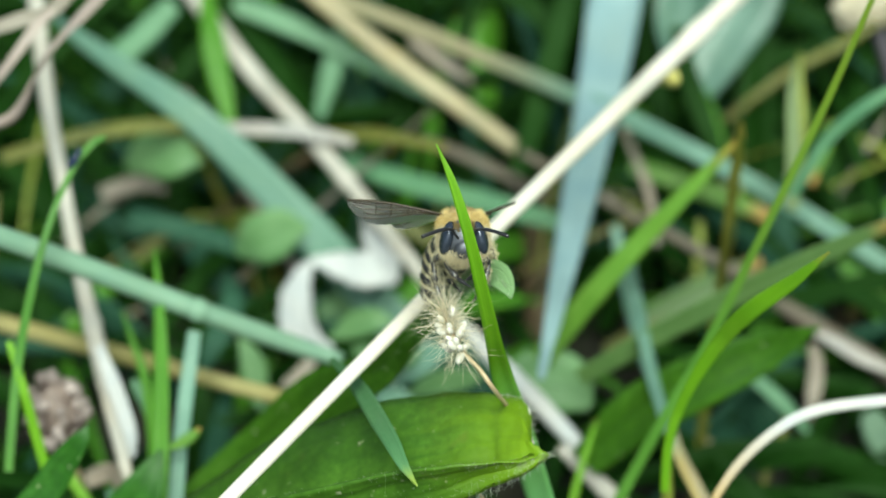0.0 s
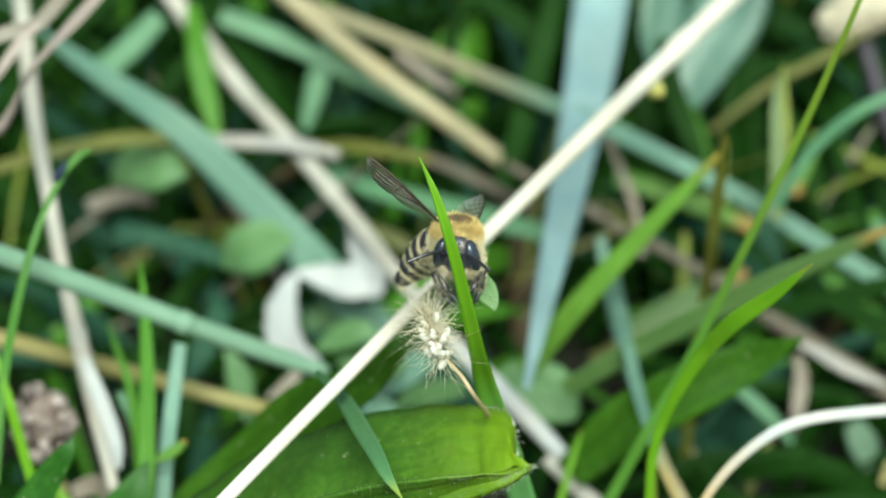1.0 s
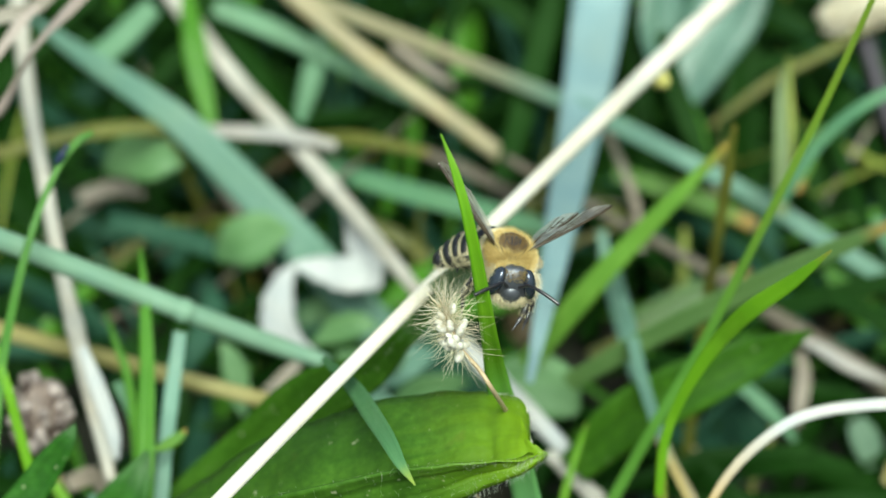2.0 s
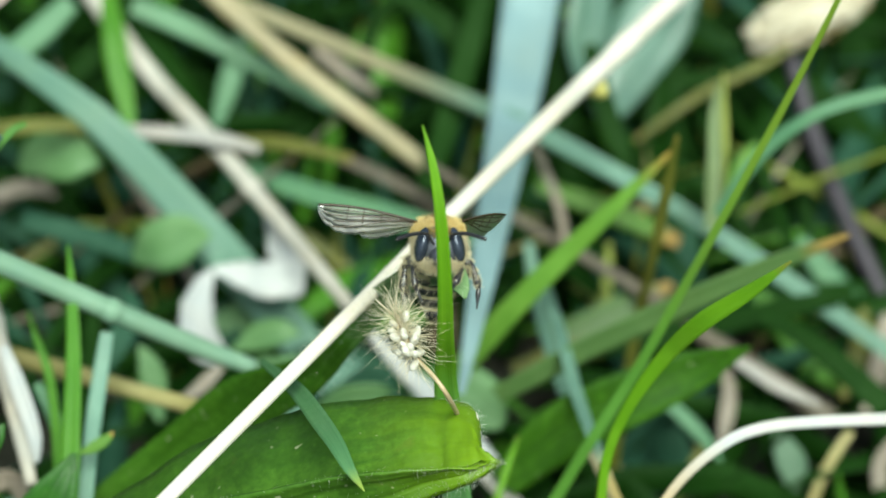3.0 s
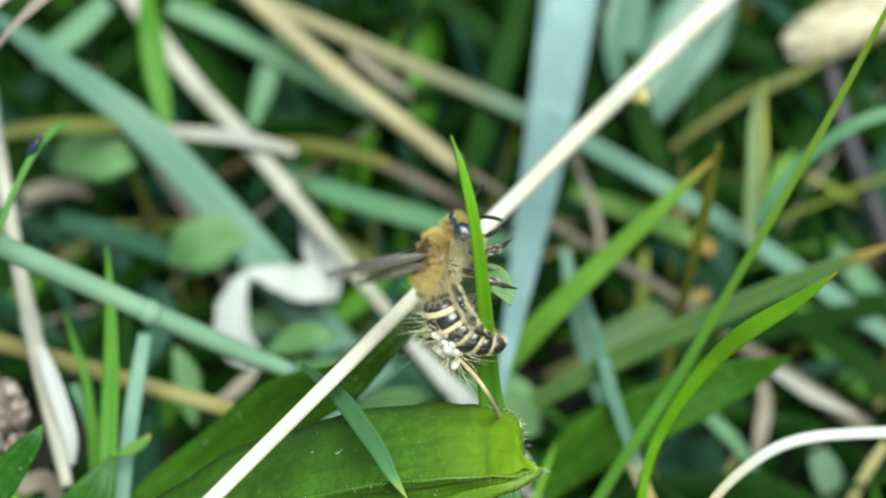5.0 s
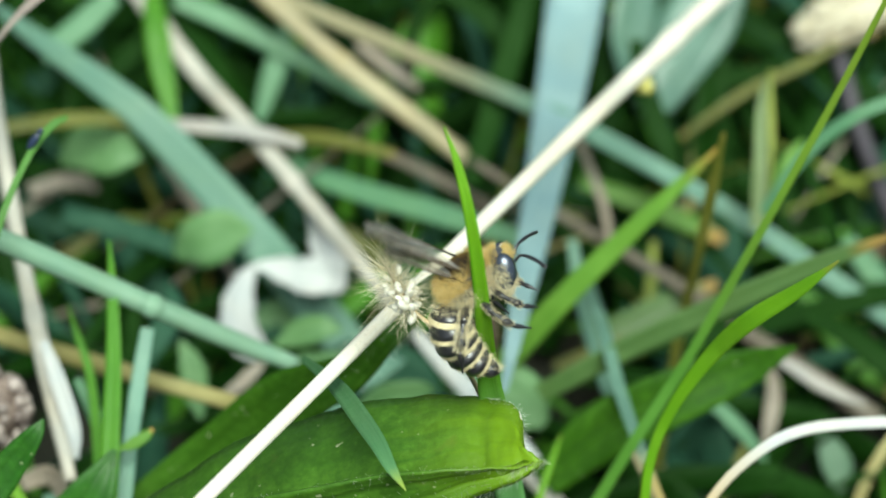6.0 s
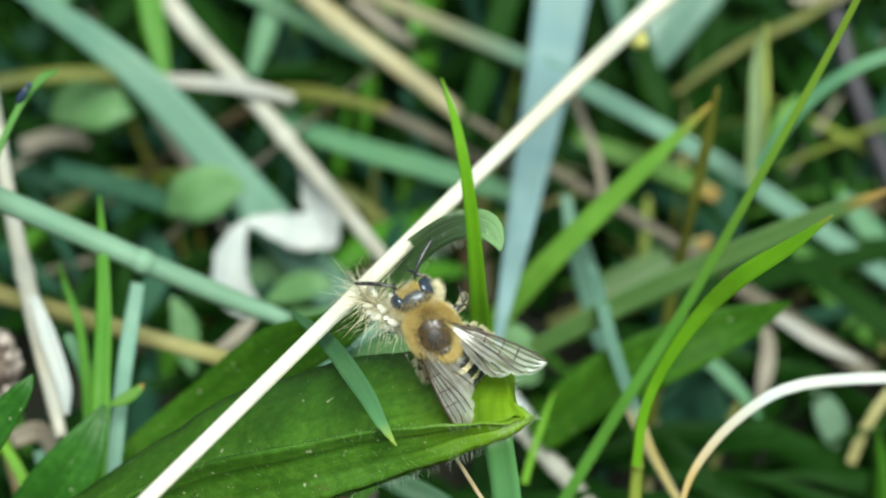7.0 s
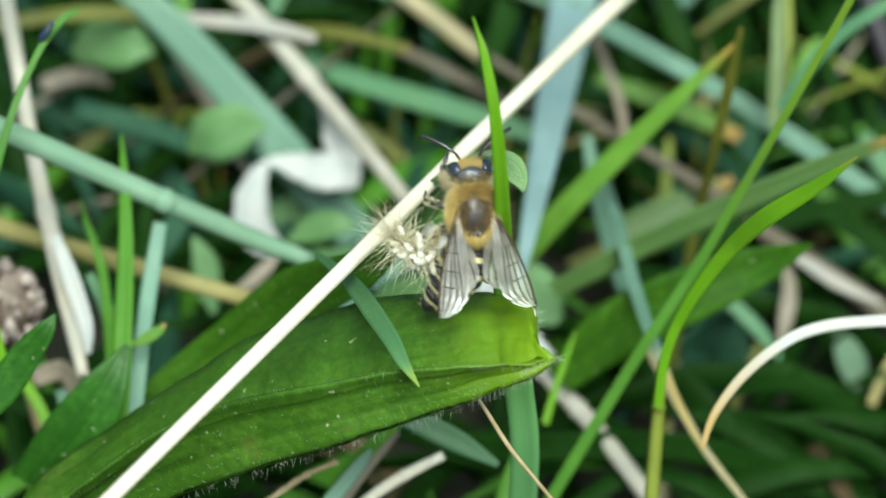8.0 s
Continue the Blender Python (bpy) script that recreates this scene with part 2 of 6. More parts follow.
DRY_YELLOW = blade_material("yellow_straw", (0.315, 0.2835, 0.1665), (0.405, 0.369, 0.243), rough=0.45, through_part=0.15, veins=14.0, spots=(0.42, 0.34, 0.15))
DRY_BROWN = blade_material("brown_litter", (0.048, 0.036, 0.0176), (0.096, 0.072, 0.036), rough=0.6, through_part=0.1, veins=12.0)
DRY_ARCH = blade_material("bleached_leaf_with_tan_base", (0.50, 0.52, 0.52), (0.66, 0.69, 0.70), tip=(0.40, 0.28, 0.11), tip_from=0.45, tip_soft=0.4, rough=0.45, through_part=0.2, veins=10.0, glow=(1.0, 0.99, 0.93))
PINKISH = blade_material("reddish_dry_leaf", (0.27, 0.21, 0.19), (0.39, 0.345, 0.315), rough=0.5, through_part=0.2, veins=12.0)
# Yellow end: withered tip, plus light shining through, put into the tip colour.
PLANTAIN = blade_material("plantain_leaf", (0.052, 0.15, 0.012), (0.11, 0.245, 0.026), rough=0.42, through_part=0.32, veins=24.0, vein_depth=0.8, spots=(0.12, 0.14, 0.03), ribs=6, even=0.8, tip=(0.19, 0.33, 0.012), tip_from=0.6, tip_soft=0.32, spec=0.4)
PLANTAIN_MID = blade_material("plantain_leaf_mid", (0.055, 0.17, 0.011), (0.10, 0.24, 0.024), rough=0.45, through_part=0.36, veins=8.0, vein_depth=0.6, even=0.6, ribs=4, tip=(0.23, 0.38, 0.17), tip_from=0.42, tip_soft=0.2)
PLANTAIN_DARK = blade_material("plantain_leaf_dark", (0.038, 0.13, 0.007), (0.085, 0.21, 0.012), rough=0.45, through_part=0.3, veins=8.0, vein_depth=0.5, even=0.6, ribs=3)
# Darker copy of the plantain skin; carries the shade of the two low leaves.
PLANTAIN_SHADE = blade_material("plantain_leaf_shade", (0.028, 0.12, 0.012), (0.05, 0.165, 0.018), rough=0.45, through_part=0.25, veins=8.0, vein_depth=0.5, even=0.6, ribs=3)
CLOVER = blade_material("soft_leaf", (0.105, 0.235, 0.085), (0.165, 0.30, 0.14), rough=0.5, through_part=0.3, veins=6.0)
CLOVER_PALE = blade_material("pale_soft_leaf", (0.08925, 0.17, 0.102), (0.1275, 0.2125, 0.1403), rough=0.5, through_part=0.3, veins=6.0)
# The near soil is almost black: the grass's shade on it is in the colour.
FIELD = plain_material("shade_dark_soil_and_far_meadow", (0.006, 0.008, 0.003), (0.018, 0.018, 0.007), 90.0, rough=0.9, bump_by=0.8, bump_far=0.002)


def far_meadow(m):
    """Beyond half a metre the soil is closed over with grass."""
    nt = m.node_tree
    pr = next(n for n in nt.nodes if n.type == "BSDF_PRINCIPLED")
    soil = pr.inputs["Base Color"].links[0].from_socket
    tc = nt.nodes.new("ShaderNodeTexCoord")
    far = nt.nodes.new("ShaderNodeVectorMath")
    far.operation = "LENGTH"
    nt.links.new(tc.outputs["Object"], far.inputs[0])
    tufts = node(nt, "ShaderNodeTexNoise", Scale=14.0, Detail=6.0, Roughness=0.65)
    nt.links.new(tc.outputs["Object"], tufts.inputs["Vector"])
    grass = mixed(nt, ranged(nt, tufts.outputs[0], 0.35, 0.65), (0.018, 0.045, 0.008), (0.045, 0.09, 0.018))
    nt.links.new(mixed(nt, ranged(nt, far.outputs["Value"], 0.4, 0.65), soil, grass), pr.inputs["Base Color"])


far_meadow(FIELD)
HUSK = plain_material("seed_husk", (0.72, 0.693, 0.594), (0.81, 0.792, 0.72), 900.0, rough=0.4, through_part=0.2)
SPIKE = plain_material("brown_seed_spike", (0.07, 0.045, 0.035), (0.36, 0.28, 0.24), 700.0, rough=0.6)
CREAM = plain_material("cream_seed_head", (0.50, 0.44, 0.31), (0.68, 0.63, 0.50), 500.0, rough=0.6, through_part=0.1)
STEM_DARK = plain_material("dark_stem", (0.026, 0.021, 0.030), (0.050, 0.042, 0.055), 400.0, rough=0.55)
STEM_TAN = plain_material("tan_stem", (0.4, 0.288, 0.16), (0.528, 0.416, 0.264), 700.0, rough=0.5)
KERNEL = hair_material("seed_kernel", (0.07, 0.042, 0.035), (0.66, 0.56, 0.52))
FRINGE = hair_material("golden_fringe", (0.34, 0.24, 0.07), (0.55, 0.42, 0.17))
BUD = plain_material("yellow_bud", (0.50, 0.46, 0.10), (0.70, 0.66, 0.26), 600.0, rough=0.5, through_part=0.2)
BRISTLE = hair_material("bristle", (0.70, 0.62, 0.41), (0.86, 0.82, 0.68))
LEAFHAIR = hair_material("leaf_hair", (0.62, 0.68, 0.54), (0.84, 0.87, 0.76), through_part=0.6)
CHITIN = plain_material("black_chitin", (0.012, 0.011, 0.014), (0.022, 0.02, 0.024), 1500.0, rough=0.33, bump_by=0.3, bump_far=0.00003, spec=0.85)
# Thorax, face and eyes: blue-grey metallic tint stands in for the sky's reflection.
CHITIN_BROWN = plain_material("brown_chitin_sky_sheen", (0.055, 0.05, 0.055), (0.10, 0.095, 0.11), 1500.0, rough=0.38, bump_by=0.25, bump_far=0.00003, spec=0.9, sheen=0.6)
FACE_PLATE = plain_material("face_plate_sky_sheen", (0.07, 0.075, 0.09), (0.13, 0.135, 0.155), 1500.0, rough=0.42, bump_by=0.3, bump_far=0.00003, spec=0.9, sheen=0.6)
EYE = plain_material("compound_eye_sky_sheen", (0.045, 0.055, 0.08), (0.07, 0.085, 0.12), 2600.0, rough=0.27, bump_by=0.1, bump_far=0.00002, spec=0.9, sheen=0.5)
BAND = plain_material("pale_band", (0.60, 0.51, 0.29), (0.74, 0.66, 0.43), 1800.0, rough=0.7)
FUR_GOLD = hair_material("gold_fur", (0.58, 0.41, 0.12), (0.84, 0.70, 0.33))
FUR_BROWN = hair_material("brown_fur", (0.13, 0.08, 0.03), (0.28, 0.18, 0.07))
FUR_PALE = hair_material("pale_fur", (0.64, 0.55, 0.32), (0.84, 0.78, 0.58))
WING = wing_material("wing_membrane")
VEIN = plain_material("wing_vein", (0.03, 0.02, 0.012), (0.06, 0.04, 0.02), 900.0, rough=0.4)
FLYBLUE = plain_material("blue_black_shell", (0.012, 0.018, 0.04), (0.03, 0.045, 0.09), 800.0, rough=0.3)

# ---- builders ----
random.seed(4)


def mesh_object(name, bm, material, parent=None, smooth=True):
    me = bpy.data.meshes.new(name)
    if smooth:
        for face in bm.faces:
            face.smooth = True
    bm.to_mesh(me)
    bm.free()
    me.materials.append(material)
    ob = new(name, me)
    if parent:
        ob.parent = parent
    return ob


def part(name, bm, material, parent, label=""):
    ob = mesh_object(name, bm, material, parent)
    return tagged(ob, label) if label else ob


def glide(points, count):
    """count points on a smooth curve through the given ones (of any dimension)."""
    p = [np.array(q, float) for q in points]
    p = [2 * p[0] - p[1], *p, 2 * p[-1] - p[-2]]
    spans, found = len(points) - 1, []
    for k in range(count):
        s = k / (count - 1) * spans
        n = min(int(s), spans - 1)
        u = s - n
        a, b, c, d = p[n : n + 4]
        found.append(0.5 * (2 * b + (c - a) * u + (2 * a - 5 * b + 4 * c - d) * u * u + (3 * b - a - 3 * c + d) * u**3))
    return found


FACE = Vector((0.03, -0.79, 0.61))     # the side from which the clump is seen and lit


def ribbon(bm, points, turn=0.0, fold=0.25, thick=0.00018, count=22, twist=0.0, origin=(0, 0, 0), wave=0.0, ribs=0, cols=5):
    """A blade: a strip with a folded section, a thickness, and a width from point to point (4th value: half the width)."""
    uv = bm.loops.layers.uv.verify()
    path = glide(points, count)
    places = [Vector(q[:3]) - Vector(origin) for q in path]
    cols = 2 * ribs + 1 if ribs else cols
    rows, shift = [], random.random() * 9
    for k, q in enumerate(path):
        ahead = (places[min(k + 1, count - 1)] - places[max(k - 1, 0)]).normalized()
        side = ahead.cross(FACE).normalized()
        up = side.cross(ahead)
        spin = Matrix.Rotation(radians(turn + twist * k / (count - 1)), 3, ahead)
        side, up = spin @ side, spin @ up
        half = max(q[3], 0.00006)
        if wave:
            half *= 1 + wave * noise.noise((k * 0.55, shift, 0))
        top, low = [], []
        for c in range(cols):
            u = 2 * c / (cols - 1) - 1
            lift = abs(u) * fold * half
            if ribs:
                lift += 0.06 * half * math.cos(c * math.pi)
            at = places[k] + side * (u * half) + up * lift
            edge = thick * (1 - 0.85 * u * u)
            top.append(bm.verts.new(at + up * edge / 2))
            low.append(bm.verts.new(at - up * edge / 2))
        rows.append((top, low))

    def quad(a, b, c, d, ua, ub, va, vb):
        face = bm.faces.new((a, b, c, d))
        for loop, at in zip(face.loops, ((ua, va), (ub, va), (ub, vb), (ua, vb))):
            loop[uv].uv = at

    n = count - 1
    for k in range(n):
        (t0, l0), (t1, l1) = rows[k], rows[k + 1]
        for c in range(cols - 1):
            ua, ub = c / (cols - 1), (c + 1) / (cols - 1)
            quad(t0[c], t0[c + 1], t1[c + 1], t1[c], ua, ub, k / n, (k + 1) / n)
            quad(l0[c + 1], l0[c], l1[c], l1[c + 1], ub, ua, k / n, (k + 1) / n)
        quad(l0[0], t0[0], t1[0], l1[0], 0, 0, k / n, (k + 1) / n)
        quad(t0[-1], l0[-1], l1[-1], t1[-1], 1, 1, k / n, (k + 1) / n)


def tube(bm, points, sides=10, count=24, squash=1.0, origin=(0, 0, 0), bumps=0.0, caps=True):
    """A stem: a round section of the radius given as each point's 4th value."""
    uv = bm.loops.layers.uv.verify()
    path = glide(points, count)
    places = [Vector(q[:3]) - Vector(origin) for q in path]
    rings, shift = [], random.random() * 9
    for k, q in enumerate(path):
        ahead = (places[min(k + 1, count - 1)] - places[max(k - 1, 0)]).normalized()
        side = ahead.cross(FACE if abs(ahead.dot(FACE)) < 0.95 else Vector((1, 0, 0))).normalized()
        up = side.cross(ahead)
        ring = []
        for s in range(sides):
            a = 2 * math.pi * s / sides
            r = max(q[3], 0.00002) * (1 + bumps * noise.noise((k * 0.4, math.cos(a) + shift, math.sin(a))))
            ring.append(bm.verts.new(places[k] + side * math.cos(a) * r + up * math.sin(a) * r * squash))
        rings.append(ring)
    for k in range(count - 1):
        for s in range(sides):
            e = (s + 1) % sides
            face = bm.faces.new((rings[k][s], rings[k][e], rings[k + 1][e], rings[k + 1][s]))
            for loop, at in zip(face.loops, ((s, k), (s + 1, k), (s + 1, k + 1), (s, k + 1))):
                loop[uv].uv = (at[0] / sides, at[1] / (count - 1))
    if caps:
        bm.faces.new(rings[0][::-1])
        bm.faces.new(rings[-1])


def egg(bm, centre, radii, turn=None, rings=10, sides=14, rough=0.0):
    """An ellipsoid with a little unevenness."""
    turn = turn or Matrix.Identity(3)
    made = bmesh.ops.create_uvsphere(bm, u_segments=sides, v_segments=rings, radius=1.0)["verts"]
    for v in made:
        k = 1 + rough * noise.noise(v.co * 2.3 + Vector(centre) * 900)
        v.co = Vector(centre) + turn @ Vector((v.co.x * radii[0] * k, v.co.y * radii[1] * k, v.co.z * radii[2] * k))


def hair(verts, faces, root, way, length, thick, bend=None):
    """One tapered three-sided hair, in two pieces."""
    way = way.normalized()
    side = way.orthogonal().normalized()
    other = way.cross(side)
    mid = root + way * length * 0.55
    end = root + (way + (bend or Vector((0, 0, 0)))) * length
    n = len(verts)
    for base, w in ((root, thick), (mid, thick * 0.7)):
        for k in range(3):
            a = k * 2.0944
            verts.append(base + (side * math.cos(a) + other * math.sin(a)) * w)
    verts.append(end)
    for k in range(3):
        e = (k + 1) % 3
        faces.append((n + k, n + e, n + 3 + e, n + 3 + k))
        faces.append((n + 3 + k, n + 3 + e, n + 6))


def hairs_object(name, verts, faces, material, parent=None, kind="stuff"):
    me = bpy.data.meshes.new(name)
    me.from_pydata([tuple(v) for v in verts], [], faces)
    me.materials.append(material)
    ob = new(name, me)
    if parent:
        ob.parent = parent
    return tagged(ob, kind=kind)


def midrib(points, material, parent, turn=0.0, twist=0.0, fold=0.25, origin=(0, 0, 0), **rest):
    """The raised middle vein of a leaf, on its lower side and showing a little above."""
    bm = bmesh.new()
    tube(bm, [(*p[:3], max(0.00005, 0.075 * p[3])) for p in points], sides=6, count=rest.get("count", 22), squash=1.0, origin=origin)
    return part("midrib", bm, material, parent)


def blade(points, material, label, name="grass_leaf", category="grass leaf", group="grass leaves of the clump", **shape):
    bm = bmesh.new()
    ribbon(bm, points, **shape)
    thing = tagged(mesh_object(name, bm, material), label, category, group)
    midrib(points, material, thing, **shape)
    return thing


def straw(points, material, label, name="straw", category="straw", group="dry straws", node_at=0.0, **shape):
    bm = bmesh.new()
    tube(bm, points, **shape)
    thing = tagged(mesh_object(name, bm, material), label, category, group)
    if node_at:
        line = glide(points, 200)
        bm = bmesh.new()
        k = int(node_at * 198)
        tube(bm, [(*line[k + n][:3], line[k + n][3] * g) for n, g in ((-4, 0.98), (-2, 1.08), (0, 1.16), (2, 1.08), (4, 0.98))], sides=14, count=9, squash=shape.get("squash", 1.0))
        part("node", bm, material, thing, "slightly swollen joint")
    return thing


# ---- ground ----


def ground():
    def spread(n, near, far):
        half = [near * (k / n) if k <= n * 0.7 else near * 0.7 + (far - near * 0.7) * ((k / n - 0.7) / 0.3) ** 4 for k in range(n + 1)]
        return [-v for v in half[:0:-1]] + half
    xs, ys = spread(40, 0.5, 300.0), spread(40, 0.5, 300.0)
    bm = bmesh.new()
    grid = [[bm.verts.new((x, y + 0.15, 0.006 * noise.fractal((x * 30, y * 30, 0), 1, 2, 4) if abs(x) < 1 and abs(y) < 1 else 0.0)) for x in xs] for y in ys]
    for a, b in zip(grid, grid[1:]):
        for k in range(len(xs) - 1):
            bm.faces.new((a[k], a[k + 1], b[k + 1], b[k]))
    tagged(mesh_object("ground", bm, FIELD), "soil under the grass, coloured near black for shade", "ground", kind="structure")


def turf():
    """Low grass and dead litter between and beyond the blades that stand out."""
    rnd = random.Random(5)
    made = {}
    for n in range(26000):
        y = rnd.uniform(-0.3, 0.0) if n % 8 == 0 else rnd.uniform(0.02, 0.36)
        x = rnd.uniform(-0.19, 0.19)
        dry = rnd.random() < 0.006
        length = rnd.uniform(0.02, 0.07) if y > 0.0 else rnd.uniform(0.01, 0.03)
        way = rnd.uniform(0, 2 * math.pi)
        lean = rnd.uniform(0.15, 1.45) if not dry else rnd.uniform(1.2, 1.5)
        out = Vector((math.cos(way), math.sin(way), 0))
        pts, ok = [], True
        half = rnd.uniform(0.0007, 0.002)
        for s in (0, 0.35, 0.7, 1.0):
            a = lean * (0.3 + 0.7 * s)
            p = Vector((x, y, 0.0)) + out * (length * s * math.sin(a)) + Vector((0, 0, length * s * math.cos(a) + 0.001))
            if y > 0.0 and 0.79 * p.y - 0.61 * p.z < 0.068 and p.z > 0.015:
                ok = False
            if y <= 0.0 and (p.z > 0.022 or p.y > 0.005):
                ok = False
            pts.append((*p, half * (1.0, 1.0, 0.75, 0.08)[len(pts)]))
        if not ok:
            continue
        # Most turf takes the shade-dark greens, so the gaps read dark.
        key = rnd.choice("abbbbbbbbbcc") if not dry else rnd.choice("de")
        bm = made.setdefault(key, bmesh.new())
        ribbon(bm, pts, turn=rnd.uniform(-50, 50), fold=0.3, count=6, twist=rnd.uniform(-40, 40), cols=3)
    for key, material, label in (("a", GREEN_MID, "short fresh green turf grass"), ("b", GREEN_SHADED, "short green turf grass, shade in its colour"), ("c", GLAUC_SHADED, "short blue-green turf grass, shade in its colour"), ("d", DRY_BROWN, "brown dead grass litter on the soil"), ("e", DRY_BROWN, "dull dead grass litter on the soil")):
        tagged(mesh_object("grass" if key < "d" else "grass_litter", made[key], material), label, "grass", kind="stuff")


def unseen_sward():
    """The taller sward around the open spot, out of view, added to shade low blades."""
    rnd = random.Random(17)
    made = {}
    for n in range(1500):
        x = rnd.choice((-1, 1)) * rnd.uniform(0.085, 0.26)
        y = rnd.uniform(-0.1, 0.34)
        length = rnd.uniform(0.05, 0.125)
        way = rnd.uniform(0, 2 * math.pi)
        lean = rnd.uniform(0.05, 0.9)
        out = Vector((math.cos(way), math.sin(way), 0))
        half, pts = rnd.uniform(0.001, 0.0026), []
        for s in (0, 0.35, 0.7, 1.0):
            a = lean * (0.3 + 0.7 * s)
            pts.append((*(Vector((x, y, 0.0)) + out * (length * s * math.sin(a)) + Vector((0, 0, length * s * math.cos(a)))), half * (1.0, 1.0, 0.75, 0.08)[len(pts)]))
        if any(abs(p[0]) < 0.078 for p in pts):
            continue
        ribbon(made.setdefault(rnd.choice("abbc"), bmesh.new()), pts, turn=rnd.uniform(-60, 60), fold=0.3, count=8, twist=rnd.uniform(-40, 40), cols=3)
    for key, material, label in (("a", GREEN, "unseen taller fresh green grass, added for shade"), ("b", GREEN_MID, "unseen taller mid green grass, added for shade"), ("c", GLAUC_SHADED, "unseen taller blue-green grass, added for shade")):
        tagged(mesh_object("grass", made[key], material), label, "grass", kind="stuff")


def meadow():
    """The sward that goes on around and behind, out of the close view."""
    rnd = random.Random(41)
    made = {}
    for n in range(5200):
        x, y = rnd.uniform(-0.6, 0.6), rnd.uniform(-0.75, 0.8)
        if abs(x) < 0.26 and -0.24 < y < 0.36:
            continue
        length, way, lean = rnd.uniform(0.04, 0.11), rnd.uniform(0, 2 * math.pi), rnd.uniform(0.05, 1.0)
        out = Vector((math.cos(way), math.sin(way), 0))
        half, pts = rnd.uniform(0.001, 0.0028), []
        for s in (0, 0.35, 0.7, 1.0):
            a = lean * (0.3 + 0.7 * s)
            pts.append((*(Vector((x, y, 0.0)) + out * (length * s * math.sin(a)) + Vector((0, 0, length * s * math.cos(a)))), half * (1.0, 1.0, 0.75, 0.08)[len(pts)]))
        ribbon(made.setdefault(rnd.choice("abbc"), bmesh.new()), pts, turn=rnd.uniform(-60, 60), fold=0.3, count=5, twist=rnd.uniform(-40, 40), cols=3)
    for key, material, label in (("a", GREEN_PLAIN, "bright green meadow grass all around"), ("b", GREEN_MID, "mid green meadow grass all around"), ("c", GLAUC_SHADED, "blue-green meadow grass all around")):
        tagged(mesh_object("grass", made[key], material), label, "grass", kind="stuff")


FINE_FROM = 0.07      # depth along the view from which the fine blades begin


def fine_grass():
    """Thin blades between the large ones and the turf, each a thing of its own."""
    rnd = random.Random(29)
    kinds = ((GREEN_MID, "thin green grass blade among the far stems"), (GREEN_DULL, "thin dull green grass blade among the far stems"), (GREEN_DULL, "thin dull green grass blade among the far stems"),
             (GREEN_SHADED, "thin green grass blade among the far stems, shade in its colour"), (GREEN_SHADED, "thin green grass blade among the far stems, shade in its colour"), (GREEN_SHADED, "thin green grass blade among the far stems, shade in its colour"), (GLAUC_SHADED, "thin blue-green grass blade among the far stems"), (GLAUC_SHADED, "thin blue-green grass blade among the far stems"), (OLIVE, "thin yellow-olive grass blade among the far stems"), (OLIVE, "thin yellow-olive grass blade among the far stems"), (DRY_BROWN, "thin brown dead grass blade among the far stems"), (GREEN_DULL, "thin dull green grass blade among the far stems"), (DRY_GREY, "thin withered grass blade among the far stems"))
    made = 0
    while made < 150:
        x, y = rnd.uniform(-0.075, 0.075), rnd.uniform(0.06, 0.2)
        length, way, lean = rnd.uniform(0.04, 0.10), rnd.uniform(0, 2 * math.pi), rnd.uniform(0.1, 1.3)
        out = Vector((math.cos(way), math.sin(way), 0))
        half, pts = rnd.uniform(0.0003, 0.0009), []
        for s, w in ((0, 0.8), (0.3, 1.0), (0.65, 0.8), (0.9, 0.4), (1.0, 0.05)):
            a = lean * (0.4 + 0.6 * s)
            pts.append((*(Vector((x, y, 0.002)) + out * (length * s * math.sin(a)) + Vector((0, 0, length * s * math.cos(a)))), half * w))
        if min(0.79 * p[1] - 0.61 * p[2] for p in pts) < FINE_FROM:
            continue
        material, label = rnd.choice(kinds)
        blade(pts, material, label, count=10, turn=rnd.uniform(-50, 50), twist=rnd.uniform(-40, 40))
        made += 1


def withered_grass():
    """Thin yellowing and dead blades that lie crosswise between the stems."""
    rnd = random.Random(63)
    kinds = ((OLIVE, "thin olive grass blade lying between the stems"), (OLIVE, "thin olive grass blade lying between the stems"), (YELLOW_GREEN, "thin yellow-green grass blade lying between the stems"), (GREEN_DULL, "thin dull green grass blade lying between the stems"),
             (DRY_GREY, "thin grey-brown dead blade lying between the stems"), (OCHRE, "thin ochre dead blade lying between the stems"), (GLAUC_SHADED, "thin blue-green blade lying between the stems"))
    made = 0
    while made < 48:
        x, y, z = rnd.uniform(-0.055, 0.065), rnd.uniform(0.05, 0.11), rnd.uniform(0.004, 0.02)
        length, way, rise = rnd.uniform(0.012, 0.036), rnd.uniform(0, 2 * math.pi), rnd.uniform(-0.7, 1.0)
        out = Vector((math.cos(way), math.sin(way), rise)).normalized()
        sag, half = rnd.uniform(0.0, 0.3) * length, rnd.uniform(0.0002, 0.00065)
        pts = [(*(Vector((x, y, z)) + out * (length * s) - Vector((0, 0, sag * s * s))), half * w) for s, w in ((0, 0.5), (0.3, 1.0), (0.65, 0.85), (1.0, 0.1))]
        if any(p[2] < 0.002 for p in pts) or not 0.054 < min(0.79 * p[1] - 0.61 * p[2] for p in pts) < 0.066:
            continue
        material, label = rnd.choice(kinds)
        blade(pts, material, label, count=10, turn=rnd.uniform(-50, 50), twist=rnd.uniform(-60, 60))
        made += 1


ground()
turf()
unseen_sward()
meadow()
fine_grass()
withered_grass()

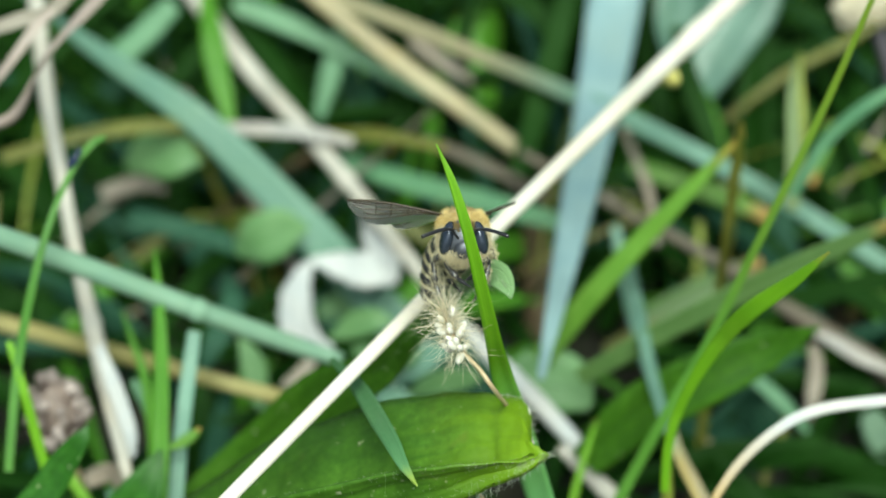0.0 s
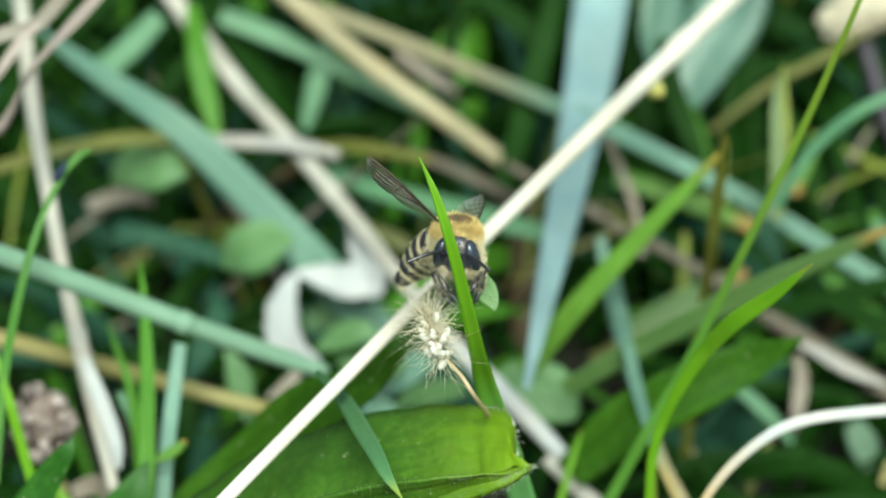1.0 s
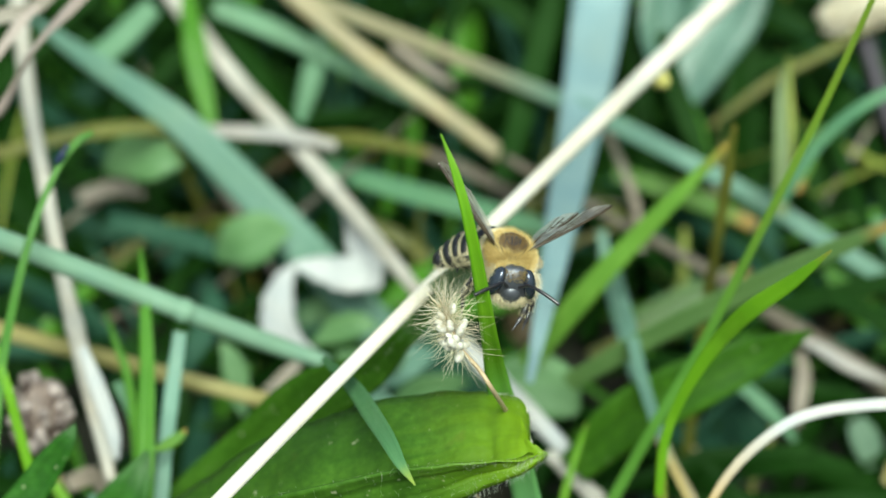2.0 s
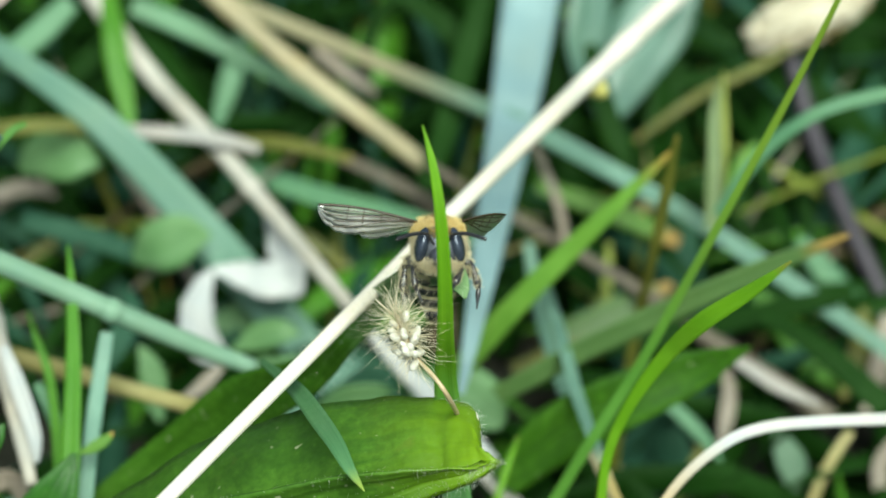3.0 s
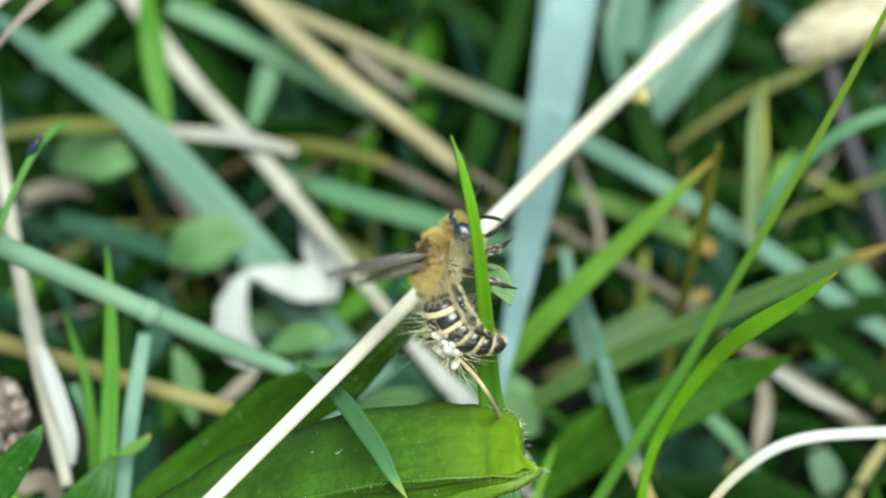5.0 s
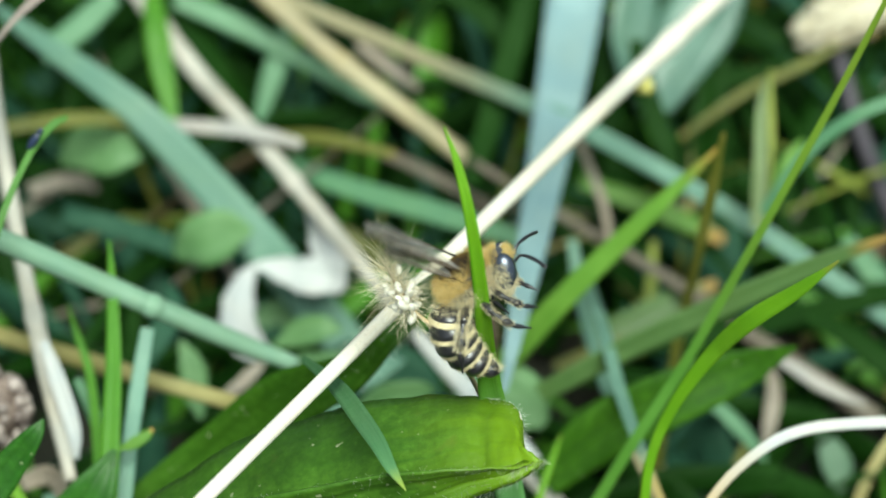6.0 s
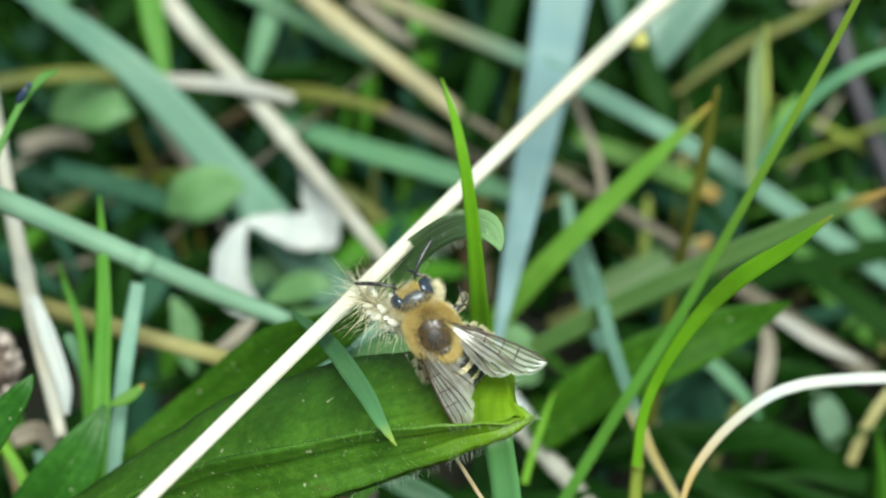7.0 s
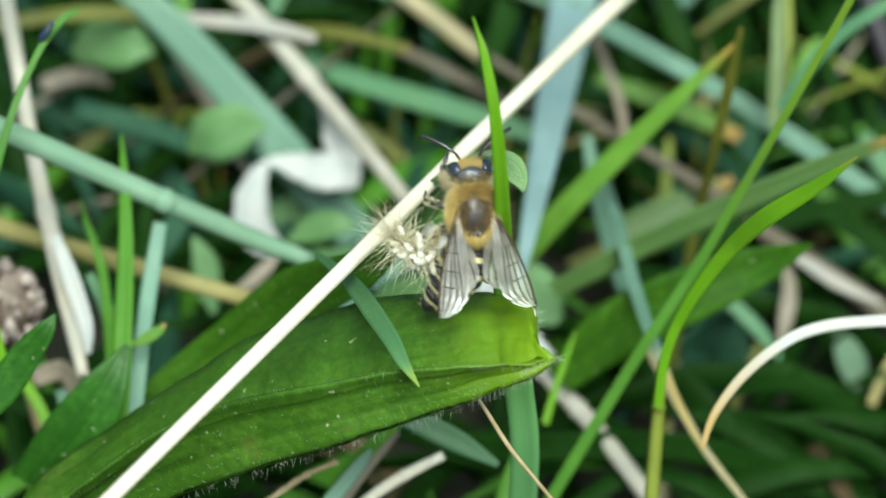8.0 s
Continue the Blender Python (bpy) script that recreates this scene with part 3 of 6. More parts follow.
# ---- far and middle blades ----
blade([(-0.04641, 0.11070, 0.03826, 0.00020), (-0.04107, 0.10228, 0.03902, 0.00025), (-0.03582, 0.09400, 0.03977, 0.00093), (-0.02512, 0.08577, 0.03567, 0.00162), (-0.01773, 0.08165, 0.02869, 0.00196), (-0.01122, 0.07770, 0.02194, 0.00216), (-0.00569, 0.07512, 0.01532, 0.00213), (0.00057, 0.07056, 0.00941, 0.00174)], GLAUC, "broad blue-green grass blade leaning across the clump", turn=6, fold=0.1)
blade([(0.07073, 0.05468, 0.00985, 0.00081), (0.06022, 0.06100, 0.01533, 0.00087), (0.04958, 0.06732, 0.02098, 0.00086), (0.03976, 0.07275, 0.02598, 0.00092), (0.03286, 0.07656, 0.02913, 0.00087), (0.02093, 0.08333, 0.03326, 0.00098), (0.01528, 0.08752, 0.03394, 0.00089), (0.00743, 0.09870, 0.03123, 0.00081), (-0.00172, 0.10792, 0.03054, 0.00078), (-0.01547, 0.11497, 0.03346, 0.00069)], GLAUC_TAN, "long pale blue-green grass blade with a withered tan end", turn=-15)
blade([(0.02425, 0.11575, 0.04526, 0.00312), (0.02186, 0.10504, 0.04041, 0.00312), (0.02009, 0.09711, 0.03682, 0.00285), (0.01731, 0.08402, 0.03421, 0.00233), (0.01384, 0.06721, 0.03372, 0.00164), (0.01087, 0.05257, 0.03399, 0.00096), (0.00866, 0.04205, 0.03360, 0.00034)], GLAUC_PALE, "wide pale blue grass blade bent over, tip down", turn=8, fold=0.15)
blade([(0.00803, 0.05739, 0.02093, 0.00106), (0.01182, 0.05620, 0.02789, 0.00116), (0.01643, 0.05520, 0.03521, 0.00107), (0.02170, 0.05516, 0.04189, 0.00088), (0.02616, 0.05554, 0.04698, 0.00051), (0.02917, 0.05606, 0.05020, 0.00010)], GREEN_OLD, "green grass blade with a browned tip", turn=-8)
blade([(0.02414, 0.05057, 0.00784, 0.00052), (0.02515, 0.05311, 0.01773, 0.00051), (0.02664, 0.05573, 0.02934, 0.00050), (0.02724, 0.05297, 0.04053, 0.00048), (0.02777, 0.05171, 0.04875, 0.00053), (0.02829, 0.05131, 0.05479, 0.00018)], OLIVE, "thin yellow-brown grass blade", fold=0.5)
blade([(0.01268, 0.04842, 0.02801, 0.00093), (0.02086, 0.04782, 0.03381, 0.00113), (0.02886, 0.04760, 0.03847, 0.00117), (0.03773, 0.04745, 0.04323, 0.00089), (0.04387, 0.04721, 0.04620, 0.00021)], HAZED, "green grass blade with an orange dry tip", turn=15)
blade([(0.01777, 0.01696, 0.04164, 0.00037), (0.01828, 0.01808, 0.04636, 0.00041), (0.01962, 0.01804, 0.05123, 0.00045), (0.02200, 0.01732, 0.05686, 0.00061), (0.02429, 0.01506, 0.06212, 0.00073), (0.02746, 0.01329, 0.06639, 0.00055), (0.03007, 0.01223, 0.06994, 0.00008)], GREEN, "bright green grass blade arching to a pointed tip", turn=-14, count=30)
blade([(0.00444, 0.02332, 0.01137, 0.00049), (0.00831, 0.02467, 0.01920, 0.00051), (0.01267, 0.02639, 0.02770, 0.00053), (0.01783, 0.02861, 0.03735, 0.00049), (0.02254, 0.02988, 0.04623, 0.00044), (0.02601, 0.03063, 0.05408, 0.00039), (0.02959, 0.03049, 0.06354, 0.00034), (0.03286, 0.03046, 0.07234, 0.00030), (0.03648, 0.02995, 0.08358, 0.00021)], SLENDER, "slender upright green grass blade", fold=0.45, count=30)
blade([(0.01919, 0.06741, 0.02647, 0.00047), (0.01880, 0.05183, 0.03246, 0.00058), (0.01885, 0.04086, 0.03460, 0.00060), (0.01950, 0.03162, 0.03570, 0.00050), (0.02081, 0.02476, 0.03498, 0.00031), (0.02261, 0.02079, 0.03310, 0.00020)], GLAUC_WITHERED, "blue-green grass blade among the stems, its end withered tan", fold=0.4)
blade([(0.02030, 0.03891, 0.02928, 0.00056), (0.02109, 0.03578, 0.02864, 0.00045), (0.02248, 0.03216, 0.02747, 0.00037), (0.02433, 0.02825, 0.02596, 0.00030), (0.02734, 0.02384, 0.02394, 0.00022)], DRY_YELLOW, "withered yellow end of a grass blade", fold=0.4)
blade([(-0.02371, 0.10135, 0.04101, 0.00061), (-0.02309, 0.09702, 0.03866, 0.00122), (-0.02256, 0.09357, 0.03580, 0.00128), (-0.02149, 0.08899, 0.03149, 0.00061)], GREEN_MID, "short green grass blade", turn=10)
blade([(-0.02327, 0.12234, 0.02893, 0.00109), (-0.02813, 0.11971, 0.02553, 0.00125), (-0.03572, 0.11599, 0.02071, 0.00130), (-0.04403, 0.11150, 0.01489, 0.00120)], GLAUC_SHADED, "dark blue-green grass blade in the shade")
blade([(-0.00715, 0.12002, 0.02593, 0.00104), (-0.00831, 0.11643, 0.02128, 0.00119), (-0.00932, 0.11164, 0.01508, 0.00103)], GLAUC_SHADED, "blue-green grass blade standing among the far stems")
blade([(-0.02563, 0.12271, 0.02941, 0.00108), (-0.01593, 0.11910, 0.02474, 0.00131), (-0.00554, 0.11508, 0.01953, 0.00137), (0.00210, 0.11034, 0.01339, 0.00120)], GLAUC_SHADED, "blue-green grass blade behind the straws, shade in its colour")
blade([(-0.01013, 0.09143, 0.02452, 0.00098), (-0.00253, 0.08759, 0.02366, 0.00112), (0.00557, 0.08390, 0.02308, 0.00116), (0.01413, 0.08003, 0.02230, 0.00096)], GLAUC_GREEN, "blue-green grass blade lying behind the bee")
blade([(-0.04494, 0.08145, 0.03475, 0.00071), (-0.03833, 0.08237, 0.03596, 0.00077), (-0.03141, 0.08451, 0.03547, 0.00077), (-0.02445, 0.08603, 0.03420, 0.00072)], OLIVE, "yellow-green grass blade lying flat")
blade([(-0.02464, 0.08749, 0.03281, 0.00054), (-0.01858, 0.08635, 0.03298, 0.00070), (-0.01316, 0.08509, 0.03300, 0.00070), (-0.00843, 0.08346, 0.03253, 0.00049)], DRY_PALE, "grey withered grass blade lying flat")
blade([(-0.01226, 0.08980, 0.02928, 0.00050), (-0.00612, 0.08791, 0.03012, 0.00073), (0.00105, 0.08514, 0.02982, 0.00043)], OLIVE, "yellowish grass blade among the far stems")
blade([(-0.00207, 0.09866, 0.02180, 0.00039), (0.00267, 0.09554, 0.02155, 0.00058), (0.00852, 0.09162, 0.02038, 0.00058), (0.01192, 0.08845, 0.01991, 0.00043)], WEATHERED, "brown-grey withered blade behind the stem")
blade([(0.03758, 0.07772, 0.04410, 0.00011), (0.03746, 0.07577, 0.04157, 0.00028), (0.03744, 0.07354, 0.03869, 0.00034), (0.03727, 0.07149, 0.03603, 0.00017), (0.03707, 0.07013, 0.03427, 0.00006)], YELLOW_GREEN, "yellow-green edge strip of an upright blade")
blade([(0.03732, 0.07798, 0.04280, 0.00017), (0.03687, 0.07610, 0.04036, 0.00068), (0.03673, 0.07370, 0.03725, 0.00090), (0.03638, 0.07165, 0.03459, 0.00085), (0.03588, 0.06891, 0.03105, 0.00068)], YELLOWED, "pale green grass blade standing upright")
blade([(0.05333, 0.06126, 0.05233, 0.00062), (0.04807, 0.06123, 0.05164, 0.00066), (0.04278, 0.06061, 0.05016, 0.00066), (0.03806, 0.06044, 0.04598, 0.00063), (0.03444, 0.05985, 0.03969, 0.00056)], GLAUC_GREEN, "blue-green grass blade arching over", turn=20)
blade([(0.01989, 0.08990, 0.02955, 0.00036), (0.02104, 0.08603, 0.02786, 0.00044), (0.02242, 0.08147, 0.02527, 0.00048), (0.02287, 0.07633, 0.02178, 0.00031)], DRY_GREY, "pale withered strip hanging behind")
blade([(0.01825, 0.07324, 0.02713, 0.00047), (0.01873, 0.06855, 0.02425, 0.00070), (0.01940, 0.06120, 0.02285, 0.00068), (0.02006, 0.05462, 0.02249, 0.00058)], GLAUC, "narrow blue-green blade behind the stems")
blade([(0.00719, 0.11011, 0.03497, 0.00111), (0.01391, 0.10419, 0.03121, 0.00123), (0.01198, 0.09827, 0.02637, 0.00134), (0.01073, 0.09307, 0.02260, 0.00103)], GREEN_SHADED, "shaded green grass blade")
blade([(0.01626, 0.10422, 0.03828, 0.00112), (0.01417, 0.09845, 0.03405, 0.00136), (0.01138, 0.09120, 0.02953, 0.00135), (0.00873, 0.08478, 0.02608, 0.00091)], GREEN_SHADED, "shaded green grass blade standing in shade")
blade([(0.02720, 0.09866, 0.03436, 0.00074), (0.02816, 0.09320, 0.03053, 0.00118), (0.02975, 0.08813, 0.02721, 0.00098), (0.03050, 0.08388, 0.02496, 0.00048)], GREEN_SHADED, "green grass blade among the far stems")
blade([(-0.02556, 0.04346, 0.05055, 0.00010), (-0.02528, 0.03985, 0.04834, 0.00043), (-0.02517, 0.03479, 0.04505, 0.00067), (-0.02539, 0.02978, 0.04185, 0.00080), (-0.02571, 0.02455, 0.03835, 0.00089), (-0.02614, 0.01966, 0.03530, 0.00089)], GREEN_MID, "short upright green grass blade", turn=15)
blade([(-0.02248, 0.03920, 0.04421, 0.00058), (-0.02321, 0.03593, 0.04161, 0.00068), (-0.02400, 0.03118, 0.03875, 0.00067), (-0.02459, 0.02649, 0.03595, 0.00067), (-0.02507, 0.02213, 0.03358, 0.00066)], GLAUC, "pale green grass blade rising from the base")
blade([(-0.02984, 0.04682, 0.04096, 0.00010), (-0.02895, 0.04435, 0.03940, 0.00030), (-0.02797, 0.04174, 0.03766, 0.00040), (-0.02737, 0.03748, 0.03542, 0.00044), (-0.02711, 0.03327, 0.03325, 0.00044)], GREEN_MID, "thin green upright grass blade")
blade([(-0.03798, 0.02262, 0.04353, 0.00039), (-0.03667, 0.02789, 0.05040, 0.00039), (-0.03487, 0.03118, 0.05633, 0.00037), (-0.03294, 0.03464, 0.06084, 0.00030), (-0.03096, 0.03802, 0.06360, 0.00028), (-0.02924, 0.04018, 0.06478, 0.00033), (-0.02798, 0.04054, 0.06525, 0.00020)], GREEN_PLAIN, "thin curved green grass blade with a blunt tip", fold=0.5)
blade([(-0.03724, 0.02940, 0.05236, 0.00029), (-0.03629, 0.02699, 0.04923, 0.00039), (-0.03552, 0.02504, 0.04505, 0.00044), (-0.03453, 0.02277, 0.04045, 0.00044)], GREEN, "thin green grass blade low in the clump")
blade([(0.01068, 0.03351, 0.02500, 0.00033), (0.01168, 0.03539, 0.02745, 0.00033), (0.01264, 0.03695, 0.02949, 0.00029), (0.01359, 0.03842, 0.03140, 0.00007)], GREEN, "small yellow-green grass tip")
blade([(-0.02066, 0.11576, 0.03237, 0.00125), (-0.02386, 0.11131, 0.02937, 0.00124), (-0.02883, 0.10584, 0.02643, 0.00111)], GREEN_SHADED, "shaded green blade far back")
blade([(-0.03279, 0.08189, 0.02568, 0.00095), (-0.02594, 0.08031, 0.02441, 0.00109), (-0.01795, 0.07715, 0.02284, 0.00104)], GLAUC_SHADED, "blue-green blade low behind, shade in its colour")
blade([(0.04120, 0.06542, 0.02284, 0.00068), (0.04578, 0.06180, 0.02190, 0.00112), (0.05205, 0.05529, 0.01898, 0.00128)], GREEN_SHADED, "green grass blade low in the clump, shade in its colour")
blade([(0.02553, 0.06968, 0.01654, 0.00116), (0.03248, 0.06982, 0.01759, 0.00127), (0.04081, 0.06862, 0.02037, 0.00115), (0.05017, 0.06766, 0.02360, 0.00085)], GREEN_SHADED, "green blade lying behind the stems, shade in its colour")
blade([(-0.00265, 0.03178, 0.02645, 0.00079), (0.00505, 0.03409, 0.02199, 0.00121), (0.01308, 0.03731, 0.01869, 0.00144), (0.02404, 0.04036, 0.01543, 0.00139), (0.03534, 0.04171, 0.01009, 0.00128), (0.04703, 0.04264, 0.00425, 0.00109)], GREEN_SHADED, "broad green grass blade near the soil, shade in its colour", turn=10)
blade([(-0.00982, 0.02188, 0.02472, 0.00072), (-0.00732, 0.02415, 0.02775, 0.00082), (-0.00480, 0.02729, 0.02867, 0.00073), (-0.00274, 0.02987, 0.02886, 0.00049)], GREEN_MID, "green grass blade under the plantain leaf")
blade([(0.00592, 0.02436, 0.01956, 0.00099), (0.00729, 0.02768, 0.02380, 0.00089), (0.00912, 0.03036, 0.02729, 0.00049)], GREEN_MID, "green grass blade under the leaf tip")
blade([(-0.03610, 0.03743, 0.03062, 0.00054), (-0.03340, 0.03373, 0.02786, 0.00049), (-0.03172, 0.02981, 0.02473, 0.00054), (-0.03077, 0.02626, 0.02200, 0.00054)], GREEN, "green grass stem near the soil")
blade([(-0.03197, 0.03788, 0.02675, 0.00062), (-0.03116, 0.03384, 0.02500, 0.00033), (-0.03069, 0.03028, 0.02221, 0.00037), (-0.03056, 0.02748, 0.01874, 0.00037)], GLAUC, "narrow blue-green stem near the soil")

# ---- straws ----
straw([(-0.03990, 0.03542, 0.06041, 0.00097), (-0.03017, 0.03869, 0.05202, 0.00100), (-0.02193, 0.04009, 0.04587, 0.00097), (-0.01479, 0.04205, 0.04006, 0.00091), (-0.00975, 0.04257, 0.03700, 0.00068)], STEM_PALE, "pale blue-green rolled grass leaf lying across", name="grass_leaf", category="grass leaf", group="grass leaves of the clump", squash=0.8, node_at=0.5)
straw([(-0.03738, 0.12841, 0.04342, 0.00103), (-0.03041, 0.11728, 0.03857, 0.00103), (-0.02058, 0.10159, 0.03173, 0.00102), (-0.01439, 0.08974, 0.03112, 0.00093), (-0.00754, 0.07638, 0.02989, 0.00084), (-0.00336, 0.06517, 0.03106, 0.00077), (0.00098, 0.05387, 0.03201, 0.00066)], DRY, "pale dry straw leaning across the clump", squash=0.6, node_at=0.62)
straw([(-0.02612, 0.11640, 0.04582, 0.00106), (-0.01556, 0.10944, 0.03846, 0.00107), (-0.00510, 0.10255, 0.03118, 0.00107), (0.00369, 0.09647, 0.02657, 0.00101), (0.01024, 0.09144, 0.02334, 0.00090)], DRY_YELLOW, "yellowish dry straw among the far stems", squash=0.6, node_at=0.55)
straw([(0.00925, 0.08614, 0.02795, 0.00044), (0.01733, 0.08290, 0.02376, 0.00054), (0.02920, 0.07587, 0.01957, 0.00064), (0.03656, 0.06827, 0.01793, 0.00096), (0.04796, 0.05918, 0.01435, 0.00104)], WEATHERED, "weathered pale straw lying low", squash=0.6, node_at=0.6)
straw([(-0.03925, 0.08618, 0.05686, 0.00083), (-0.03751, 0.07104, 0.04913, 0.00081), (-0.03578, 0.06126, 0.04579, 0.00071), (-0.03415, 0.05269, 0.04200, 0.00073), (-0.03187, 0.04297, 0.03739, 0.00086), (-0.02937, 0.03150, 0.03392, 0.00053)], DRY, "upright bleached straw with a torn sheath", squash=0.7, node_at=0.72)
blade([(-0.03170, 0.04211, 0.04081, 0.00038), (-0.03044, 0.03913, 0.03858, 0.00072), (-0.02918, 0.03586, 0.03597, 0.00064), (-0.02904, 0.03432, 0.03396, 0.00023)], DRY_WHITE, "torn white sheath on the upright straw", name="straw_sheath", category="straw sheath", group="dry straws", fold=0.6)
straw([(-0.04457, 0.05871, 0.03140, 0.00086), (-0.03073, 0.05139, 0.03176, 0.00084), (-0.02341, 0.04687, 0.03246, 0.00079), (-0.01409, 0.04047, 0.03400, 0.00074)], OCHRE, "yellow and olive dry straw lying low", squash=0.6, node_at=0.5)
straw([(-0.02913, 0.03482, 0.02638, 0.00050), (-0.02875, 0.03297, 0.02571, 0.00054), (-0.02805, 0.02945, 0.02459, 0.00049)], DRY, "broken straw stub near the soil", count=8)
straw([(0.01028, 0.04307, 0.02401, 0.00054), (0.01380, 0.04060, 0.02124, 0.00083), (0.01742, 0.03853, 0.01738, 0.00079), (0.02205, 0.03508, 0.01189, 0.00079)], DRY, "bleached straw lying low", squash=0.5, node_at=0.4)
straw([(0.00131, 0.05653, 0.02945, 0.00054), (0.00455, 0.05247, 0.02776, 0.00091), (0.00800, 0.04842, 0.02611, 0.00090), (0.01239, 0.04340, 0.02326, 0.00079)], DRY_WHITE, "bleached straw behind the seed head", squash=0.5, node_at=0.5)
straw([(-0.00658, 0.01682, 0.03149, 0.00042), (-0.00331, 0.01736, 0.03403, 0.00051), (0.00061, 0.01767, 0.03636, 0.00041)], DRY_BRIGHT, "cut end of a cream straw near the soil", count=10, node_at=0.6)
straw([(0.02326, 0.04195, 0.00137, 0.00071), (0.02409, 0.04816, 0.00596, 0.00071), (0.02587, 0.05729, 0.01106, 0.00067)], DRY_YELLOW, "pale stalk in the shade", count=10, node_at=0.5)
straw([(0.00195, 0.00260, 0.05608, 0.00008), (0.00269, 0.00263, 0.05458, 0.00016), (0.00435, 0.00245, 0.05130, 0.00018), (0.00613, 0.00250, 0.04832, 0.00015), (0.00845, 0.00294, 0.04428, 0.00015)], STEM_TAN, "thin curved brown stem below the leaf tip", name="dry_stem", category="dry stem")
straw([(-0.01461, 0.01294, 0.03557, 0.00027), (-0.01254, 0.01373, 0.03673, 0.00023), (-0.01093, 0.01429, 0.03756, 0.00029), (-0.00979, 0.01459, 0.03803, 0.00018), (-0.00805, 0.01492, 0.03859, 0.00023)], STEM_TAN, "small knotty dry twig near the soil", name="twig", category="twig", bumps=0.5)
blade([(-0.00795, 0.01834, 0.03007, 0.00037), (-0.00553, 0.02026, 0.03266, 0.00037), (-0.00284, 0.02276, 0.03439, 0.00024)], DRY_GREY, "thin dry grass blade under the leaf", group="dry straws", name="dry_grass", category="dry grass")
blade([(0.04497, 0.02341, 0.04464, 0.00052), (0.03496, 0.02170, 0.04604, 0.00046), (0.03052, 0.02025, 0.04665, 0.00046), (0.02738, 0.01821, 0.04678, 0.00043), (0.02406, 0.01538, 0.04613, 0.00039), (0.02156, 0.01276, 0.04455, 0.00033), (0.02039, 0.01041, 0.04314, 0.00021)], DRY_ARCH, "white dry grass blade arching over, its base tan", name="dry_grass", category="dry grass", group="dry straws", fold=0.35, thick=0.0004)
blade([(-0.02669, 0.05842, 0.07078, 0.00051), (-0.03010, 0.05538, 0.06846, 0.00061), (-0.03294, 0.05280, 0.06674, 0.00051), (-0.03477, 0.05133, 0.06482, 0.00061), (-0.03577, 0.04998, 0.06307, 0.00076), (-0.03713, 0.04905, 0.06185, 0.00066), (-0.03970, 0.04859, 0.06126, 0.00051)], PINKISH, "curled pinkish dry leaf strip", name="dry_grass", category="dry grass", group="dry straws", twist=160, fold=0.5)
blade([(-0.03353, 0.05820, 0.06720, 0.00031), (-0.03516, 0.05732, 0.06606, 0.00046), (-0.03739, 0.05568, 0.06393, 0.00041), (-0.03960, 0.05420, 0.06200, 0.00036)], PINKISH, "reddish dry leaf strip", name="dry_grass", category="dry grass", group="dry straws", fold=0.6)
blade([(-0.03072, 0.06369, 0.06778, 0.00073), (-0.03394, 0.06074, 0.06559, 0.00067), (-0.03643, 0.05952, 0.06564, 0.00067), (-0.03959, 0.05901, 0.06498, 0.00057)], DRY_GREY, "bent dry straw-coloured strip", name="dry_grass", category="dry grass", group="dry straws", fold=0.6)
def dead_leaf():
    """A bleached leaf: its sheath on the straw, a lobe folded back from it, and the end that hangs over."""
    thing = blade([(-0.00789, 0.08001, 0.02821, 0.00048), (-0.00683, 0.07655, 0.02701, 0.00118), (-0.00580, 0.07409, 0.02546, 0.00177), (-0.00538, 0.07149, 0.02373, 0.00070)], DRY_WHITE, "curled white dead leaf hanging from a straw", name="dead_leaf", category="dead leaf", group="dry straws", fold=0.3, wave=0.2, count=24)
    for name, points, twist in (("folded_lobe", [(-0.00449, 0.07106, 0.02399, 0.00082), (-0.00651, 0.07142, 0.02447, 0.00176), (-0.00916, 0.07246, 0.02417, 0.00171), (-0.01151, 0.07370, 0.02413, 0.00118), (-0.01369, 0.07416, 0.02425, 0.00041)], 35),
                                ("hanging_end", [(-0.01380, 0.07379, 0.02425, 0.00047), (-0.01478, 0.07149, 0.02374, 0.00117), (-0.01537, 0.06834, 0.02293, 0.00175), (-0.01505, 0.06535, 0.02234, 0.00180), (-0.01372, 0.06287, 0.02240, 0.00150), (-0.01149, 0.06082, 0.02303, 0.00046)], -30)):
        bm = bmesh.new()
        ribbon(bm, points, fold=0.35, wave=0.2, count=24, twist=twist)
        part(name, bm, DRY_WHITE, thing)


dead_leaf()
blade([(-0.03444, 0.03865, 0.02750, 0.00075), (-0.03192, 0.03898, 0.02812, 0.00100), (-0.03064, 0.03706, 0.02743, 0.00090), (-0.03095, 0.03551, 0.02549, 0.00035)], DRY_GREY, "grey dead leaf curled near the soil", name="dead_leaf", category="dead leaf", group="dry straws", twist=60)

straw([(0.01774, 0.01630, 0.03094, 0.00062), (0.01797, 0.01768, 0.03601, 0.00058), (0.01818, 0.01901, 0.04101, 0.00050), (0.01817, 0.01918, 0.04451, 0.00036)], YELLOW_GREEN, "yellow-green grass stalk below the arching blade", name="grass_stalk", category="grass stalk", node_at=0.6)

